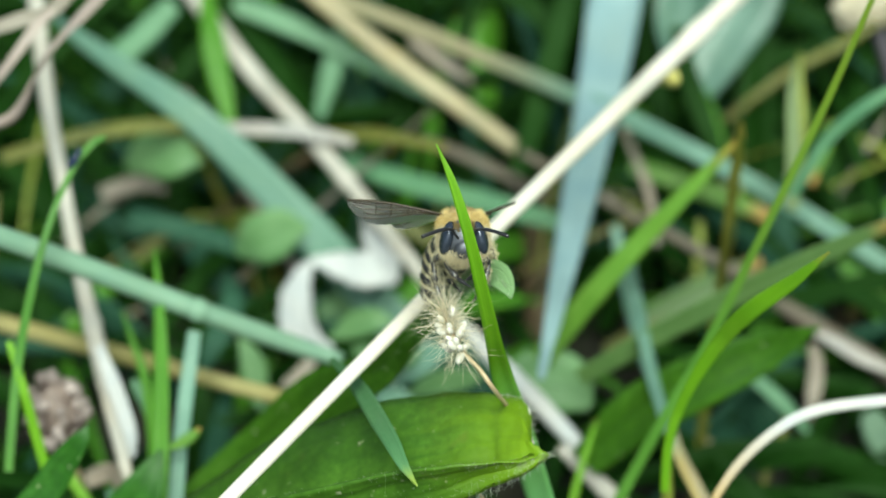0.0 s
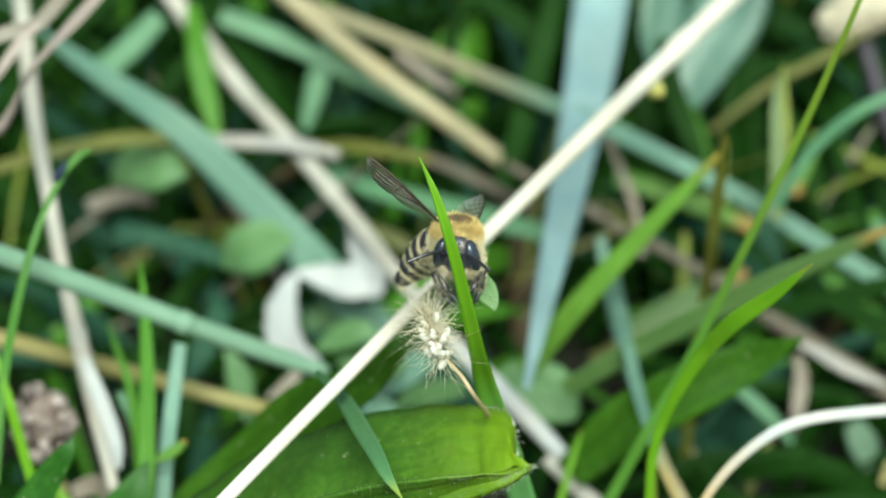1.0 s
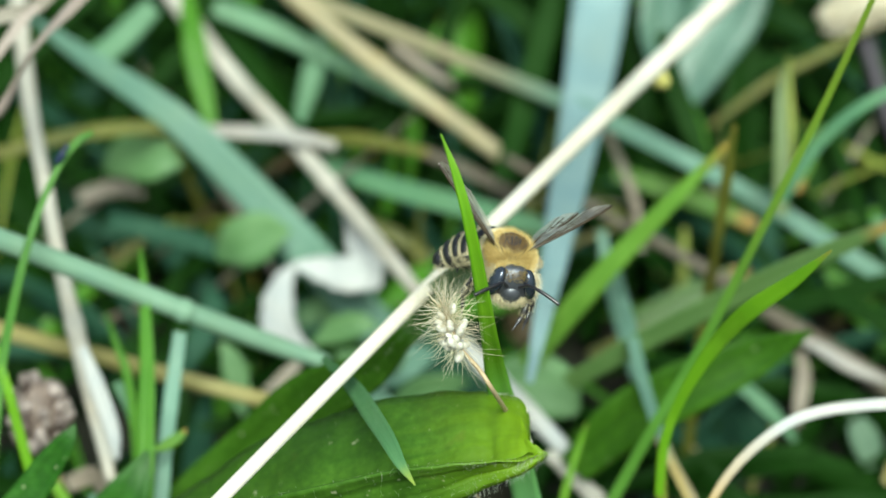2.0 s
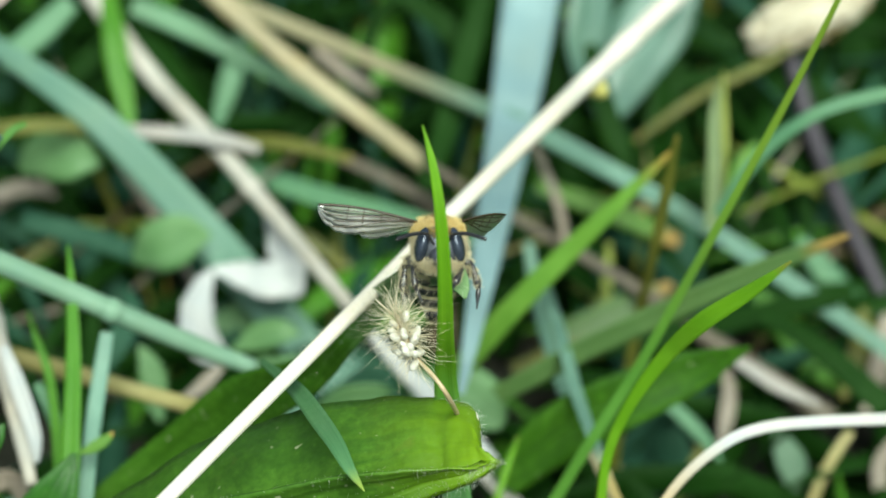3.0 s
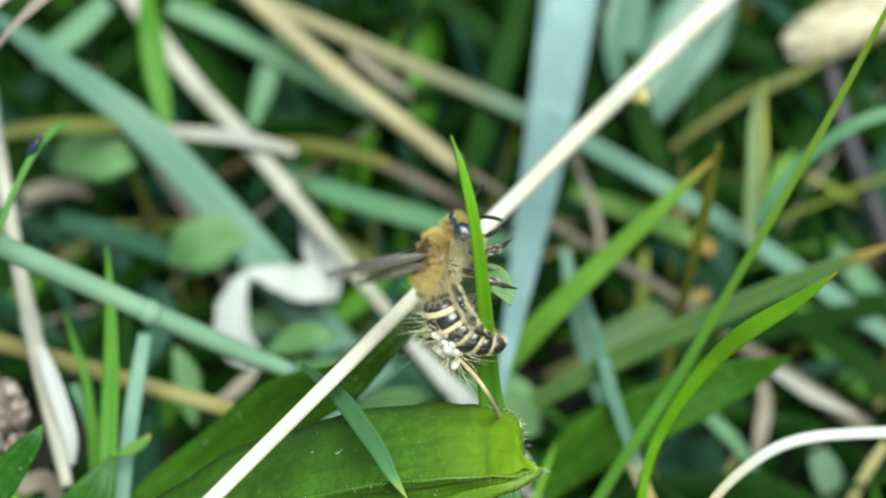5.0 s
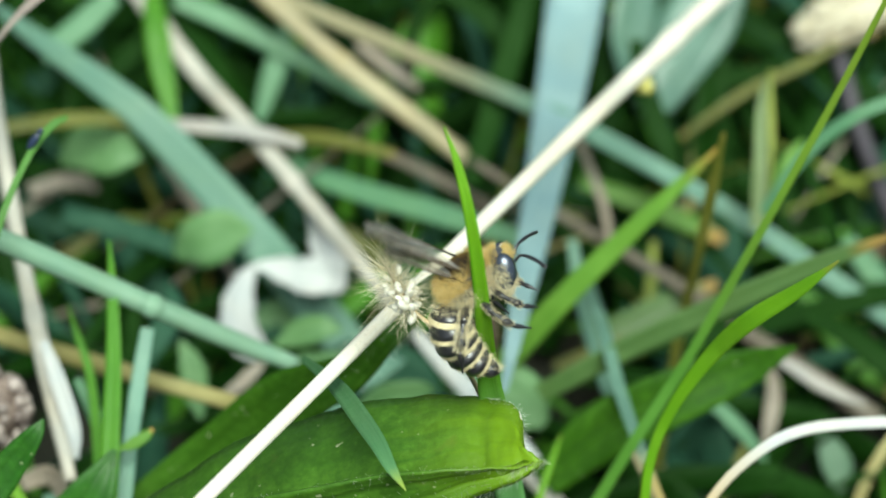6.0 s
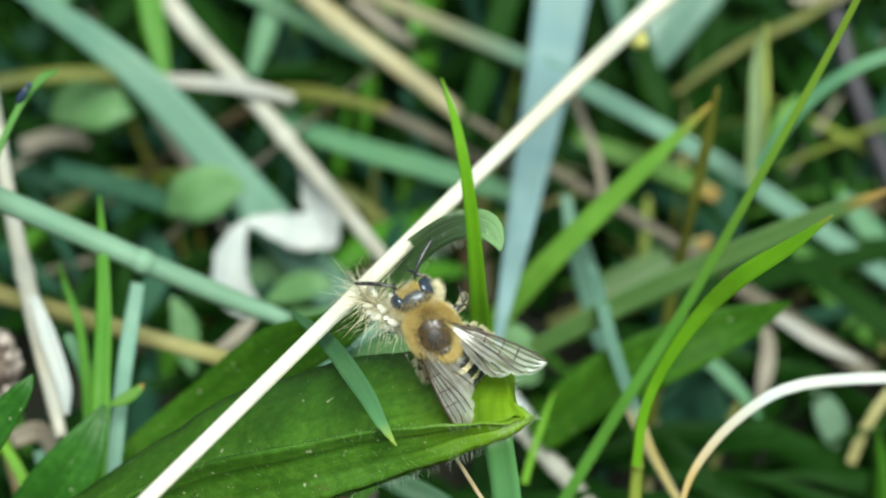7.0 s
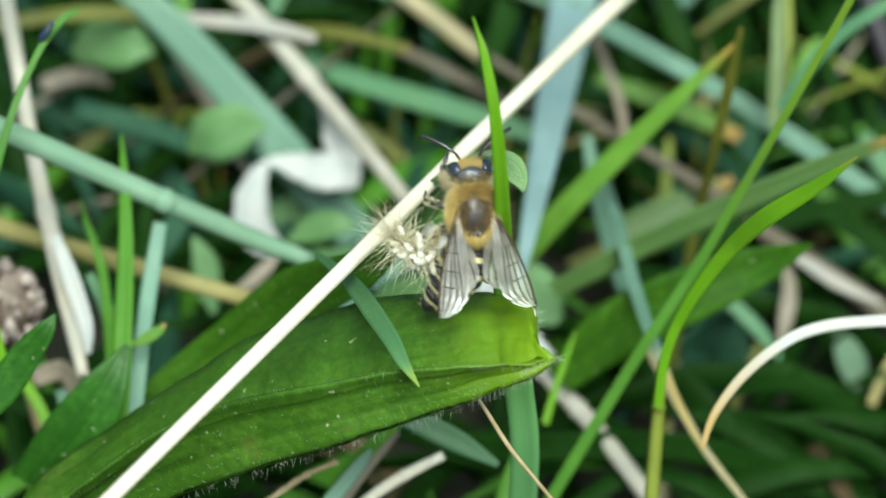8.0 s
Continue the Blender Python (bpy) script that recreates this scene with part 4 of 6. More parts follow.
# the bright straw that slants past the bee
straw([(-0.02804, -0.01943, 0.06217, 0.00052), (-0.02174, -0.01030, 0.06226, 0.00053), (-0.01454, -0.00020, 0.06253, 0.00056), (-0.00762, 0.01040, 0.06206, 0.00058), (0.00084, 0.02383, 0.06114, 0.00064), (0.00967, 0.04069, 0.05756, 0.00073), (0.01879, 0.05877, 0.05327, 0.00086), (0.03103, 0.08010, 0.04965, 0.00098), (0.04708, 0.10530, 0.04716, 0.00106)], DRY_BRIGHT, "bright bleached straw slanting past the bee", squash=0.8, sides=14, count=44, node_at=0.84)
bud_bm = bmesh.new()
for place in [(0.02333, 0.06674, 0.05037), (0.02362, 0.06633, 0.04983), (0.02297, 0.06642, 0.04995)]:
    egg(bud_bm, place, (0.0006, 0.0006, 0.0009), rough=0.3)
tagged(mesh_object("bud", bud_bm, BUD), "small yellow bud under the bright straw", "bud")

# ---- broad leaves ----


def oval_leaf(points, material, label, name="round_leaf", **shape):
    return blade(points, material, label, name=name, category="leaf", group="broad leaves in the grass", **shape)


oval_leaf([(0.01252, 0.04046, 0.02420, 0.00161), (0.01747, 0.04078, 0.02956, 0.00260), (0.02380, 0.04034, 0.03392, 0.00252), (0.02952, 0.04017, 0.03700, 0.00182), (0.03406, 0.03893, 0.04033, 0.00015)], PLANTAIN_DARK, "dark green pointed plantain leaf", name="plantain_leaf", ribs=3)
oval_leaf([(0.03878, 0.11204, 0.03362, 0.00285), (0.03609, 0.10939, 0.03019, 0.00416), (0.03276, 0.10638, 0.02629, 0.00365), (0.03058, 0.10373, 0.02286, 0.00213), (0.02969, 0.10240, 0.02115, 0.00025)], SHEEN_LEAF, "broad blue-green leaf among the far stems, sky sheen in its colour", turn=15)
oval_leaf([(0.02904, 0.11117, 0.03660, 0.00163), (0.02839, 0.10852, 0.03317, 0.00262), (0.02761, 0.10587, 0.02973, 0.00249), (0.02685, 0.10360, 0.02680, 0.00050)], SHEEN_LEAF, "pale leaf behind the bright straw, sky sheen in its colour", turn=-20)
oval_leaf([(-0.02146, 0.07770, 0.02335, 0.00060), (-0.01915, 0.07675, 0.02540, 0.00255), (-0.01605, 0.07655, 0.02679, 0.00237), (-0.01362, 0.07583, 0.02751, 0.00029)], CLOVER, "rounded soft green leaf in shade")
oval_leaf([(-0.03319, 0.08851, 0.02754, 0.00061), (-0.03046, 0.08752, 0.02955, 0.00242), (-0.02725, 0.08576, 0.03055, 0.00241), (-0.02488, 0.08530, 0.02995, 0.00030)], CLOVER, "rounded soft green leaf in shade")
oval_leaf([(-0.00765, 0.06757, 0.01348, 0.00089), (-0.00396, 0.06773, 0.01535, 0.00326), (0.00128, 0.06603, 0.01479, 0.00354), (0.00525, 0.06443, 0.01271, 0.00059)], GLAUC_SHADED, "rounded dark leaf in the shade under the seed head")
oval_leaf([(-0.00936, 0.06023, 0.02362, 0.00028), (-0.00709, 0.05808, 0.02411, 0.00153), (-0.00422, 0.05736, 0.02483, 0.00141), (-0.00237, 0.05686, 0.02582, 0.00017)], CLOVER, "small soft green leaf under the seed head", turn=20)
oval_leaf([(-0.00682, 0.05938, 0.01924, 0.00029), (-0.00437, 0.05891, 0.02191, 0.00165), (-0.00143, 0.05878, 0.02340, 0.00148), (0.00076, 0.05827, 0.02438, 0.00017)], GLAUC, "small blue-green leaf under the seed head", turn=-25)
oval_leaf([(-0.01175, 0.06404, 0.02200, 0.00023), (-0.00933, 0.06394, 0.02352, 0.00138), (-0.00696, 0.06342, 0.02449, 0.00126), (-0.00514, 0.06327, 0.02431, 0.00017)], CLOVER, "small soft green leaf behind the straw", turn=-15)
oval_leaf([(-0.00395, 0.05563, 0.02094, 0.00023), (-0.00149, 0.05546, 0.02236, 0.00141), (0.00181, 0.05497, 0.02338, 0.00124), (0.00360, 0.05490, 0.02328, 0.00017)], CLOVER, "small soft green leaf under the seed head", turn=30)
oval_leaf([(-0.00855, 0.06150, 0.01872, 0.00023), (-0.00631, 0.05884, 0.01853, 0.00132), (-0.00407, 0.05729, 0.01816, 0.00109), (-0.00286, 0.05682, 0.01755, 0.00017)], GLAUC, "small blue-green leaf behind the straw", turn=12)
oval_leaf([(-0.01360, 0.07994, 0.01315, 0.00092), (-0.00996, 0.07941, 0.01248, 0.00338), (-0.00642, 0.07699, 0.01098, 0.00337), (-0.00418, 0.07503, 0.00843, 0.00061)], CLOVER, "rounded soft green leaf in shade")
oval_leaf([(0.00516, 0.05601, 0.02146, 0.00057), (0.00859, 0.05622, 0.02173, 0.00311), (0.01190, 0.05539, 0.02066, 0.00311), (0.01405, 0.05427, 0.01920, 0.00057)], CLOVER, "rounded soft green leaf behind the stem")
oval_leaf([(-0.02081, 0.06294, 0.02384, 0.00020), (-0.01982, 0.06150, 0.02196, 0.00120), (-0.01944, 0.05973, 0.01966, 0.00120), (-0.01902, 0.05831, 0.01782, 0.00020)], CLOVER, "small soft green oval leaf in shade")
oval_leaf([(-0.02190, 0.06962, 0.02597, 0.00017), (-0.02164, 0.06628, 0.02490, 0.00121), (-0.02375, 0.06236, 0.02308, 0.00103), (-0.02509, 0.06067, 0.02087, 0.00017)], GLAUC_SHADED, "small blue-green oval leaf in shade")
oval_leaf([(-0.03317, 0.02097, 0.03118, 0.00211), (-0.02946, 0.02044, 0.03724, 0.00253), (-0.02670, 0.02110, 0.04148, 0.00192), (-0.02479, 0.02328, 0.04435, 0.00023)], PLANTAIN_SHADE, "dark green plantain leaf low in the clump, shade in its colour", name="plantain_leaf", ribs=3)
oval_leaf([(-0.03859, 0.01491, 0.04237, 0.00133), (-0.03439, 0.01629, 0.04604, 0.00142), (-0.03224, 0.01708, 0.04879, 0.00123), (-0.03056, 0.01746, 0.05101, 0.00079), (-0.02974, 0.01821, 0.05201, 0.00011)], PLANTAIN_SHADE, "dark spotted hairy leaf with a pointed tip, shade in its colour", name="plantain_leaf", ribs=2)

# low blades and scraps between the stems
blade([(-0.00401, 0.02168, 0.03791, 0.00047), (-0.00124, 0.02098, 0.03700, 0.00093), (0.00197, 0.01995, 0.03567, 0.00093), (0.00519, 0.01875, 0.03412, 0.00028)], GLAUC_GREEN, "dull blue-green grass blade below the folded leaf")
blade([(-0.00936, 0.01245, 0.03580, 0.00055), (-0.00773, 0.01353, 0.03719, 0.00059), (-0.00633, 0.01456, 0.03852, 0.00050), (-0.00540, 0.01529, 0.03947, 0.00018)], GLAUC, "pale green cut blade below the folded leaf")
blade([(0.02158, 0.09362, 0.01961, 0.00074), (0.02706, 0.09240, 0.01802, 0.00110), (0.03193, 0.09110, 0.01634, 0.00111), (0.03679, 0.08958, 0.01437, 0.00062)], GREEN_DULL, "broad hazy green grass blade among the stems")
blade([(0.02029, 0.07376, 0.01356, 0.00094), (0.02509, 0.07492, 0.01506, 0.00141), (0.02991, 0.07626, 0.01679, 0.00130), (0.03413, 0.07725, 0.01808, 0.00047)], HAZED, "broad dull green grass blade in the gap")
blade([(0.01657, 0.06911, 0.01410, 0.00058), (0.02039, 0.06991, 0.01514, 0.00081), (0.02451, 0.07053, 0.01594, 0.00070), (0.02745, 0.07083, 0.01632, 0.00023)], OLIVE, "olive grass blade low behind the stems")
blade([(0.02817, 0.08330, 0.01935, 0.00030), (0.02779, 0.08075, 0.01605, 0.00054), (0.02728, 0.07821, 0.01276, 0.00054), (0.02663, 0.07531, 0.00900, 0.00036)], YELLOW_GREEN, "upright yellow-green grass blade in the gap")
blade([(-0.00727, 0.09156, 0.01694, 0.00049), (-0.00368, 0.09056, 0.01565, 0.00085), (-0.00070, 0.08939, 0.01413, 0.00073), (0.00227, 0.08803, 0.01236, 0.00024)], OLIVE, "olive-brown grass blade behind the straws")
blade([(-0.02151, 0.11103, 0.03314, 0.00106), (-0.01575, 0.10943, 0.03106, 0.00118), (-0.01150, 0.10803, 0.02925, 0.00100), (-0.00726, 0.10655, 0.02734, 0.00093), (-0.00301, 0.10485, 0.02513, 0.00075), (0.00014, 0.10358, 0.02349, 0.00025)], GLAUC_GREEN, "dull teal grass blade behind the yellow straw")
blade([(-0.00947, 0.10980, 0.02990, 0.00087), (-0.01071, 0.10753, 0.02697, 0.00119), (-0.01181, 0.10546, 0.02429, 0.00106), (-0.01290, 0.10358, 0.02185, 0.00050)], GLAUC_GREEN, "short dull teal grass blade among the far stems")
blade([(-0.02808, 0.10875, 0.03510, 0.00111), (-0.03058, 0.10729, 0.03322, 0.00136), (-0.03306, 0.10603, 0.03158, 0.00136), (-0.03584, 0.10495, 0.03019, 0.00124)], GLAUC_GREEN, "dark teal grass blade among the far stems")
blade([(-0.00196, 0.10691, 0.02944, 0.00037), (0.00016, 0.10604, 0.02831, 0.00081), (0.00258, 0.10486, 0.02679, 0.00081), (0.00468, 0.10376, 0.02537, 0.00025)], DRY_GREY, "grey withered wisp among the far stems")
blade([(-0.03749, 0.09604, 0.01864, 0.00074), (-0.03475, 0.09651, 0.01925, 0.00092), (-0.03233, 0.09654, 0.01929, 0.00080), (-0.03025, 0.09598, 0.01856, 0.00031)], DRY_GREY, "grey curled dead blade in the shade")
blade([(-0.03865, 0.09923, 0.01375, 0.00113), (-0.03380, 0.09788, 0.01201, 0.00125), (-0.03017, 0.09659, 0.01034, 0.00100), (-0.02715, 0.09540, 0.00879, 0.00038)], GLAUC_SHADED, "blue-green grass blade in the gap, shade in its colour")
blade([(-0.02922, 0.04287, 0.03584, 0.00041), (-0.02804, 0.04146, 0.03402, 0.00066), (-0.02722, 0.03990, 0.03200, 0.00066), (-0.02671, 0.03820, 0.02980, 0.00041)], GLAUC_GREEN, "blue-green grass blade low in the clump")
blade([(-0.02466, 0.02760, 0.04067, 0.00019), (-0.02361, 0.02784, 0.04097, 0.00048), (-0.02251, 0.02825, 0.04150, 0.00043), (-0.02192, 0.02858, 0.04193, 0.00010)], GREEN_DULL, "small curled green leaf tip on a blade")
blade([(-0.01659, 0.05582, 0.02311, 0.00027), (-0.01534, 0.05613, 0.02351, 0.00060), (-0.01389, 0.05692, 0.02454, 0.00060), (-0.01267, 0.05752, 0.02532, 0.00016)], DRY_GREY, "curled brownish leaf scrap under the rolled leaf")
blade([(0.02888, 0.09972, 0.02669, 0.00086), (0.02977, 0.09802, 0.02448, 0.00123), (0.03091, 0.09630, 0.02226, 0.00111), (0.03206, 0.09478, 0.02028, 0.00037)], GREEN_MID, "olive-green leaf below the bud")
blade([(0.05050, 0.10445, 0.02954, 0.00038), (0.04601, 0.10300, 0.02766, 0.00050), (0.04091, 0.10168, 0.02595, 0.00050), (0.03675, 0.10013, 0.02393, 0.00050), (0.03291, 0.09849, 0.02181, 0.00031)], OLIVE, "dull olive grass stalk slanting among the far stems")
blade([(0.04360, 0.08610, 0.02954, 0.00024), (0.04223, 0.08522, 0.02840, 0.00065), (0.04107, 0.08379, 0.02655, 0.00071), (0.03989, 0.08201, 0.02424, 0.00036)], GREEN_DULL, "yellowish green grass blade beside the slender one")
blade([(0.04935, 0.08629, 0.01667, 0.00074), (0.05140, 0.08458, 0.01445, 0.00123), (0.05405, 0.08248, 0.01173, 0.00135), (0.05669, 0.08019, 0.00877, 0.00111), (0.05904, 0.07809, 0.00605, 0.00074)], GLAUC_GREEN, "hazy grey-green grass blade crossing low")
blade([(0.04245, 0.07690, 0.01762, 0.00059), (0.04560, 0.07449, 0.01450, 0.00143), (0.04875, 0.07207, 0.01137, 0.00155), (0.05163, 0.07020, 0.00895, 0.00072)], GREEN_MID, "broad shaded green grass blade")
blade([(0.05321, 0.07145, 0.01876, 0.00035), (0.05262, 0.06950, 0.01624, 0.00100), (0.05168, 0.06757, 0.01374, 0.00100), (0.05051, 0.06582, 0.01147, 0.00035)], OLIVE, "olive-yellow grass blade low in the clump")
blade([(0.05631, 0.07243, 0.01676, 0.00095), (0.05517, 0.06952, 0.01463, 0.00107), (0.05399, 0.06663, 0.01252, 0.00106), (0.05258, 0.06394, 0.01067, 0.00047)], DRY_GREY, "tan withered blade low in the clump")
blade([(0.03776, 0.06398, 0.01728, 0.00046), (0.03790, 0.06241, 0.01525, 0.00075), (0.03747, 0.06085, 0.01324, 0.00075), (0.03691, 0.05930, 0.01123, 0.00034)], DRY_GREY, "grey withered strip low in the clump")
blade([(0.02930, 0.05985, 0.01849, 0.00045), (0.03204, 0.05842, 0.01664, 0.00068), (0.03423, 0.05700, 0.01480, 0.00068), (0.03612, 0.05542, 0.01275, 0.00028)], GLAUC_GREEN, "grey-green grass blade near the soil")
blade([(0.04929, 0.05683, 0.01458, 0.00040), (0.04779, 0.05566, 0.01307, 0.00046), (0.04627, 0.05415, 0.01111, 0.00046), (0.04503, 0.05246, 0.00893, 0.00046)], OCHRE, "tan grass stalk near the soil")
blade([(0.05382, 0.05621, 0.01378, 0.00069), (0.05232, 0.05504, 0.01226, 0.00080), (0.05202, 0.05384, 0.01071, 0.00080), (0.05226, 0.05212, 0.00848, 0.00057)], DRY_GREY, "pale withered blade near the soil")
blade([(0.03386, 0.05480, 0.01523, 0.00034), (0.03277, 0.05347, 0.01350, 0.00050), (0.03179, 0.05213, 0.01177, 0.00050), (0.03110, 0.05096, 0.01026, 0.00034)], OLIVE, "olive grass blade near the soil")
blade([(0.04643, 0.07343, 0.01641, 0.00030), (0.04854, 0.07392, 0.01705, 0.00041), (0.05208, 0.07331, 0.01625, 0.00042), (0.05606, 0.07215, 0.01475, 0.00036)], OLIVE, "thin olive stalk crossing in the shade")
oval_leaf([(0.04210, 0.05852, 0.01350, 0.00034), (0.04296, 0.05747, 0.01213, 0.00126), (0.04369, 0.05624, 0.01054, 0.00149), (0.04378, 0.05485, 0.00874, 0.00046)], CLOVER_PALE, "small pale grey-green leaf near the soil")
blade([(0.03768, 0.06315, 0.01949, 0.00023), (0.03965, 0.06248, 0.01863, 0.00057), (0.04216, 0.06146, 0.01730, 0.00068), (0.04470, 0.06064, 0.01624, 0.00046), (0.04667, 0.06015, 0.01560, 0.00017)], DRY_PALE, "bleached torn sheath on the weathered straw", name="straw_sheath", category="straw sheath", group="dry straws", fold=0.5)


def leaf_hairs(leaf, centre_line, count, length, seed, sides=(Vector((0, 0, -1)), Vector((0, -0.6, 0.8))), thick=0.000011):
    rnd = random.Random(seed)
    verts, faces = [], []
    line = glide(centre_line, 200)
    for n in range(count):
        q = rnd.choice(line)
        way = rnd.choice(sides) + Vector((rnd.uniform(-0.3, 0.3), rnd.uniform(-0.25, 0.25), rnd.uniform(-0.25, 0.25)))
        root = Vector(q[:3]) + Vector((rnd.uniform(-1, 1), rnd.uniform(-1, 1), rnd.uniform(-1, 1))) * 0.0002
        hair(verts, faces, root, way, rnd.uniform(0.4, 1.0) * length, thick, Vector((rnd.uniform(-0.15, 0.15), rnd.uniform(-0.1, 0.1), -0.1)))
    hairs_object("leaf_hair", verts, faces, LEAFHAIR, leaf)


# the folded plantain leaf: far rim, keel and near rim, from base to tip
FAR_RIM = [(-0.03219, 0.01341, 0.03862), (-0.02711, 0.01477, 0.04233), (-0.02157, 0.01497, 0.04670), (-0.01569, 0.01414, 0.05175), (-0.00958, 0.01343, 0.05539), (-0.00425, 0.01146, 0.05831), (0.00042, 0.00985, 0.06017), (0.00406, 0.00835, 0.06099), (0.00619, 0.00646, 0.06123), (0.00622, 0.00145, 0.06089)]
KEEL = [(-0.03364, 0.00477, 0.03579), (-0.02773, 0.00506, 0.03984), (-0.02143, 0.00427, 0.04466), (-0.01576, 0.00273, 0.04882), (-0.00987, 0.00095, 0.05270), (-0.00456, -0.00010, 0.05568), (-0.00014, -0.00072, 0.05815), (0.00308, -0.00052, 0.05948), (0.00528, -0.00042, 0.06059), (0.00744, 0.00027, 0.06162)]
NEAR_RIM = [(-0.03282, 0.00218, 0.04381), (-0.02796, 0.00299, 0.04763), (-0.02187, 0.00372, 0.05241), (-0.01635, 0.00302, 0.05584), (-0.01018, 0.00144, 0.05871), (-0.00455, 0.00025, 0.06090), (-0.00020, -0.00073, 0.06213), (0.00259, -0.00084, 0.06223), (0.00482, -0.00056, 0.06196), (0.00635, -0.00015, 0.06181)]


def folded_leaf():
    """A lanceolate leaf folded along its keel, ribbed lengthwise, with a ragged tip."""
    rims = [glide(line, 64) for line in (FAR_RIM, KEEL, NEAR_RIM)]
    bm = bmesh.new()
    uv = bm.loops.layers.uv.verify()
    across = 25
    tops, lows = [], []
    for k in range(64):
        far, keel, near = (Vector(r[k]) for r in rims)
        top, low = [], []
        for c in range(across):
            u = c / (across - 1) * 2
            a, b, s = (far, keel, u) if u <= 1 else (keel, near, u - 1)
            at = a.lerp(b, s)
            out = ((near - keel).cross(rims_ahead(rims[1], k))).normalized() if u > 1 else ((keel - far).cross(rims_ahead(rims[1], k))).normalized()
            belly = math.sin(s * math.pi)
            rib = (0.00009 if u <= 1 else 0.00003) * math.cos(s * math.pi * 6) * belly ** 0.5 if belly > 0 else 0
            wavy = (0.0009 - 0.0006 * k / 63 if u <= 1 else 0.00016) * noise.noise((k * 0.16, u * 2.2, 3.1)) + (0.0002 if u <= 1 else 0.00008) * noise.noise((k * 0.5, u * 5, 7.7))
            ragged = 0.0003 * noise.noise((k * 0.9, c * 0.7, 1.3)) if k > 58 else -0.00022 * math.exp(-((k - 49) / 1.2) ** 2) if u < 0.9 else 0
            at = at + out * (0.0009 * belly * (1 if u <= 1 else 0.6) + rib + wavy + ragged)
            top.append(bm.verts.new(at + out * 0.0001))
            low.append(bm.verts.new(at - out * 0.0001))
        tops.append(top)
        lows.append(low)

    def quad(vs, ats):
        face = bm.faces.new(vs)
        for loop, at in zip(face.loops, ats):
            loop[uv].uv = at

    for k in range(63):
        v0, v1 = k / 63, (k + 1) / 63
        for c in range(across - 1):
            u0, u1 = c / (across - 1), (c + 1) / (across - 1)
            ats = ((u0, v0), (u1, v0), (u1, v1), (u0, v1))
            quad((tops[k][c], tops[k][c + 1], tops[k + 1][c + 1], tops[k + 1][c]), ats)
            quad((lows[k][c + 1], lows[k][c], lows[k + 1][c], lows[k + 1][c + 1]), ((u1, v0), (u0, v0), (u0, v1), (u1, v1)))
        quad((lows[k][0], tops[k][0], tops[k + 1][0], lows[k + 1][0]), ((0, v0), (0, v0), (0, v1), (0, v1)))
        quad((tops[k][-1], lows[k][-1], lows[k + 1][-1], tops[k + 1][-1]), ((1, v0), (1, v0), (1, v1), (1, v1)))
    for c in range(across - 1):
        u0, u1 = c / (across - 1), (c + 1) / (across - 1)
        quad((tops[-1][c], tops[-1][c + 1], lows[-1][c + 1], lows[-1][c]), ((u0, 1), (u1, 1), (u1, 1), (u0, 1)))
    leaf = tagged(mesh_object("plantain_leaf", bm, PLANTAIN), "bright green hairy plantain leaf folded lengthwise, tip withered", "leaf", "broad leaves in the grass")
    leaf_hairs(leaf, KEEL, 300, 0.0009, 3, (Vector((0, -0.5, -0.9)), Vector((0, -1, -0.2))), 0.000007)
    leaf_hairs(leaf, NEAR_RIM, 200, 0.0007, 4)
    end = [FAR_RIM[-3], FAR_RIM[-2], FAR_RIM[-1], KEEL[-1]]
    bm = bmesh.new()
    tube(bm, [(*q, r) for q, r in zip(glide(end[1:3], 8), (0.00006, 0.00014, 0.0001, 0.00016, 0.00009, 0.00015, 0.00018, 0.00006))], sides=6, count=28, bumps=0.5)
    part("withered_margin", bm, HUSK, leaf, "pale withered margin of the leaf end")
    leaf_hairs(leaf, end, 240, 0.0008, 6, (Vector((1, -0.2, 0.1)), Vector((0.3, -0.5, 0.6)), Vector((-0.6, -0.6, 0.4))))
    for k in range(7):
        w = (k + 0.5) / 7
        line = [tuple(Vector(a).lerp(Vector(b), w) + Vector((0, -0.0003, 0.0002))) for a, b in zip(KEEL[1:], NEAR_RIM[1:])]
        leaf_hairs(leaf, line, 100 if k < 2 else 50, 0.0013 if k < 2 else 0.0008, 70 + k, (Vector((-0.15, -0.5, 0.9)), Vector((-0.05, -0.6, 0.7))))


def rims_ahead(rim, k):
    a, b = rim[max(k - 1, 0)], rim[min(k + 1, len(rim) - 1)]
    return Vector(np.array(b) - np.array(a)).normalized()


folded_leaf()

# the second plantain leaf, that climbs behind the straw and hooks over at its tip
HOOK_LEAF = [(-0.02723, 0.03030, 0.02613, 0.00269), (-0.02116, 0.03170, 0.03122, 0.00292), (-0.01565, 0.03124, 0.03718, 0.00292), (-0.01077, 0.02903, 0.04415, 0.00271), (-0.00586, 0.02496, 0.05036, 0.00173), (-0.00335, 0.02296, 0.05529, 0.00143), (-0.00136, 0.02280, 0.05771, 0.00125), (0.00036, 0.02106, 0.06132, 0.00107), (0.00189, 0.01613, 0.06654, 0.00100), (0.00332, 0.01234, 0.06996, 0.00105), (0.00448, 0.01054, 0.07098, 0.00108), (0.00510, 0.00914, 0.07090, 0.00066), (0.00533, 0.00824, 0.07056, 0.00011)]
hook = oval_leaf(HOOK_LEAF, PLANTAIN_MID, "hairy green plantain leaf with a hooked tip", name="plantain_leaf", ribs=4, count=48, fold=0.3, thick=0.0003)
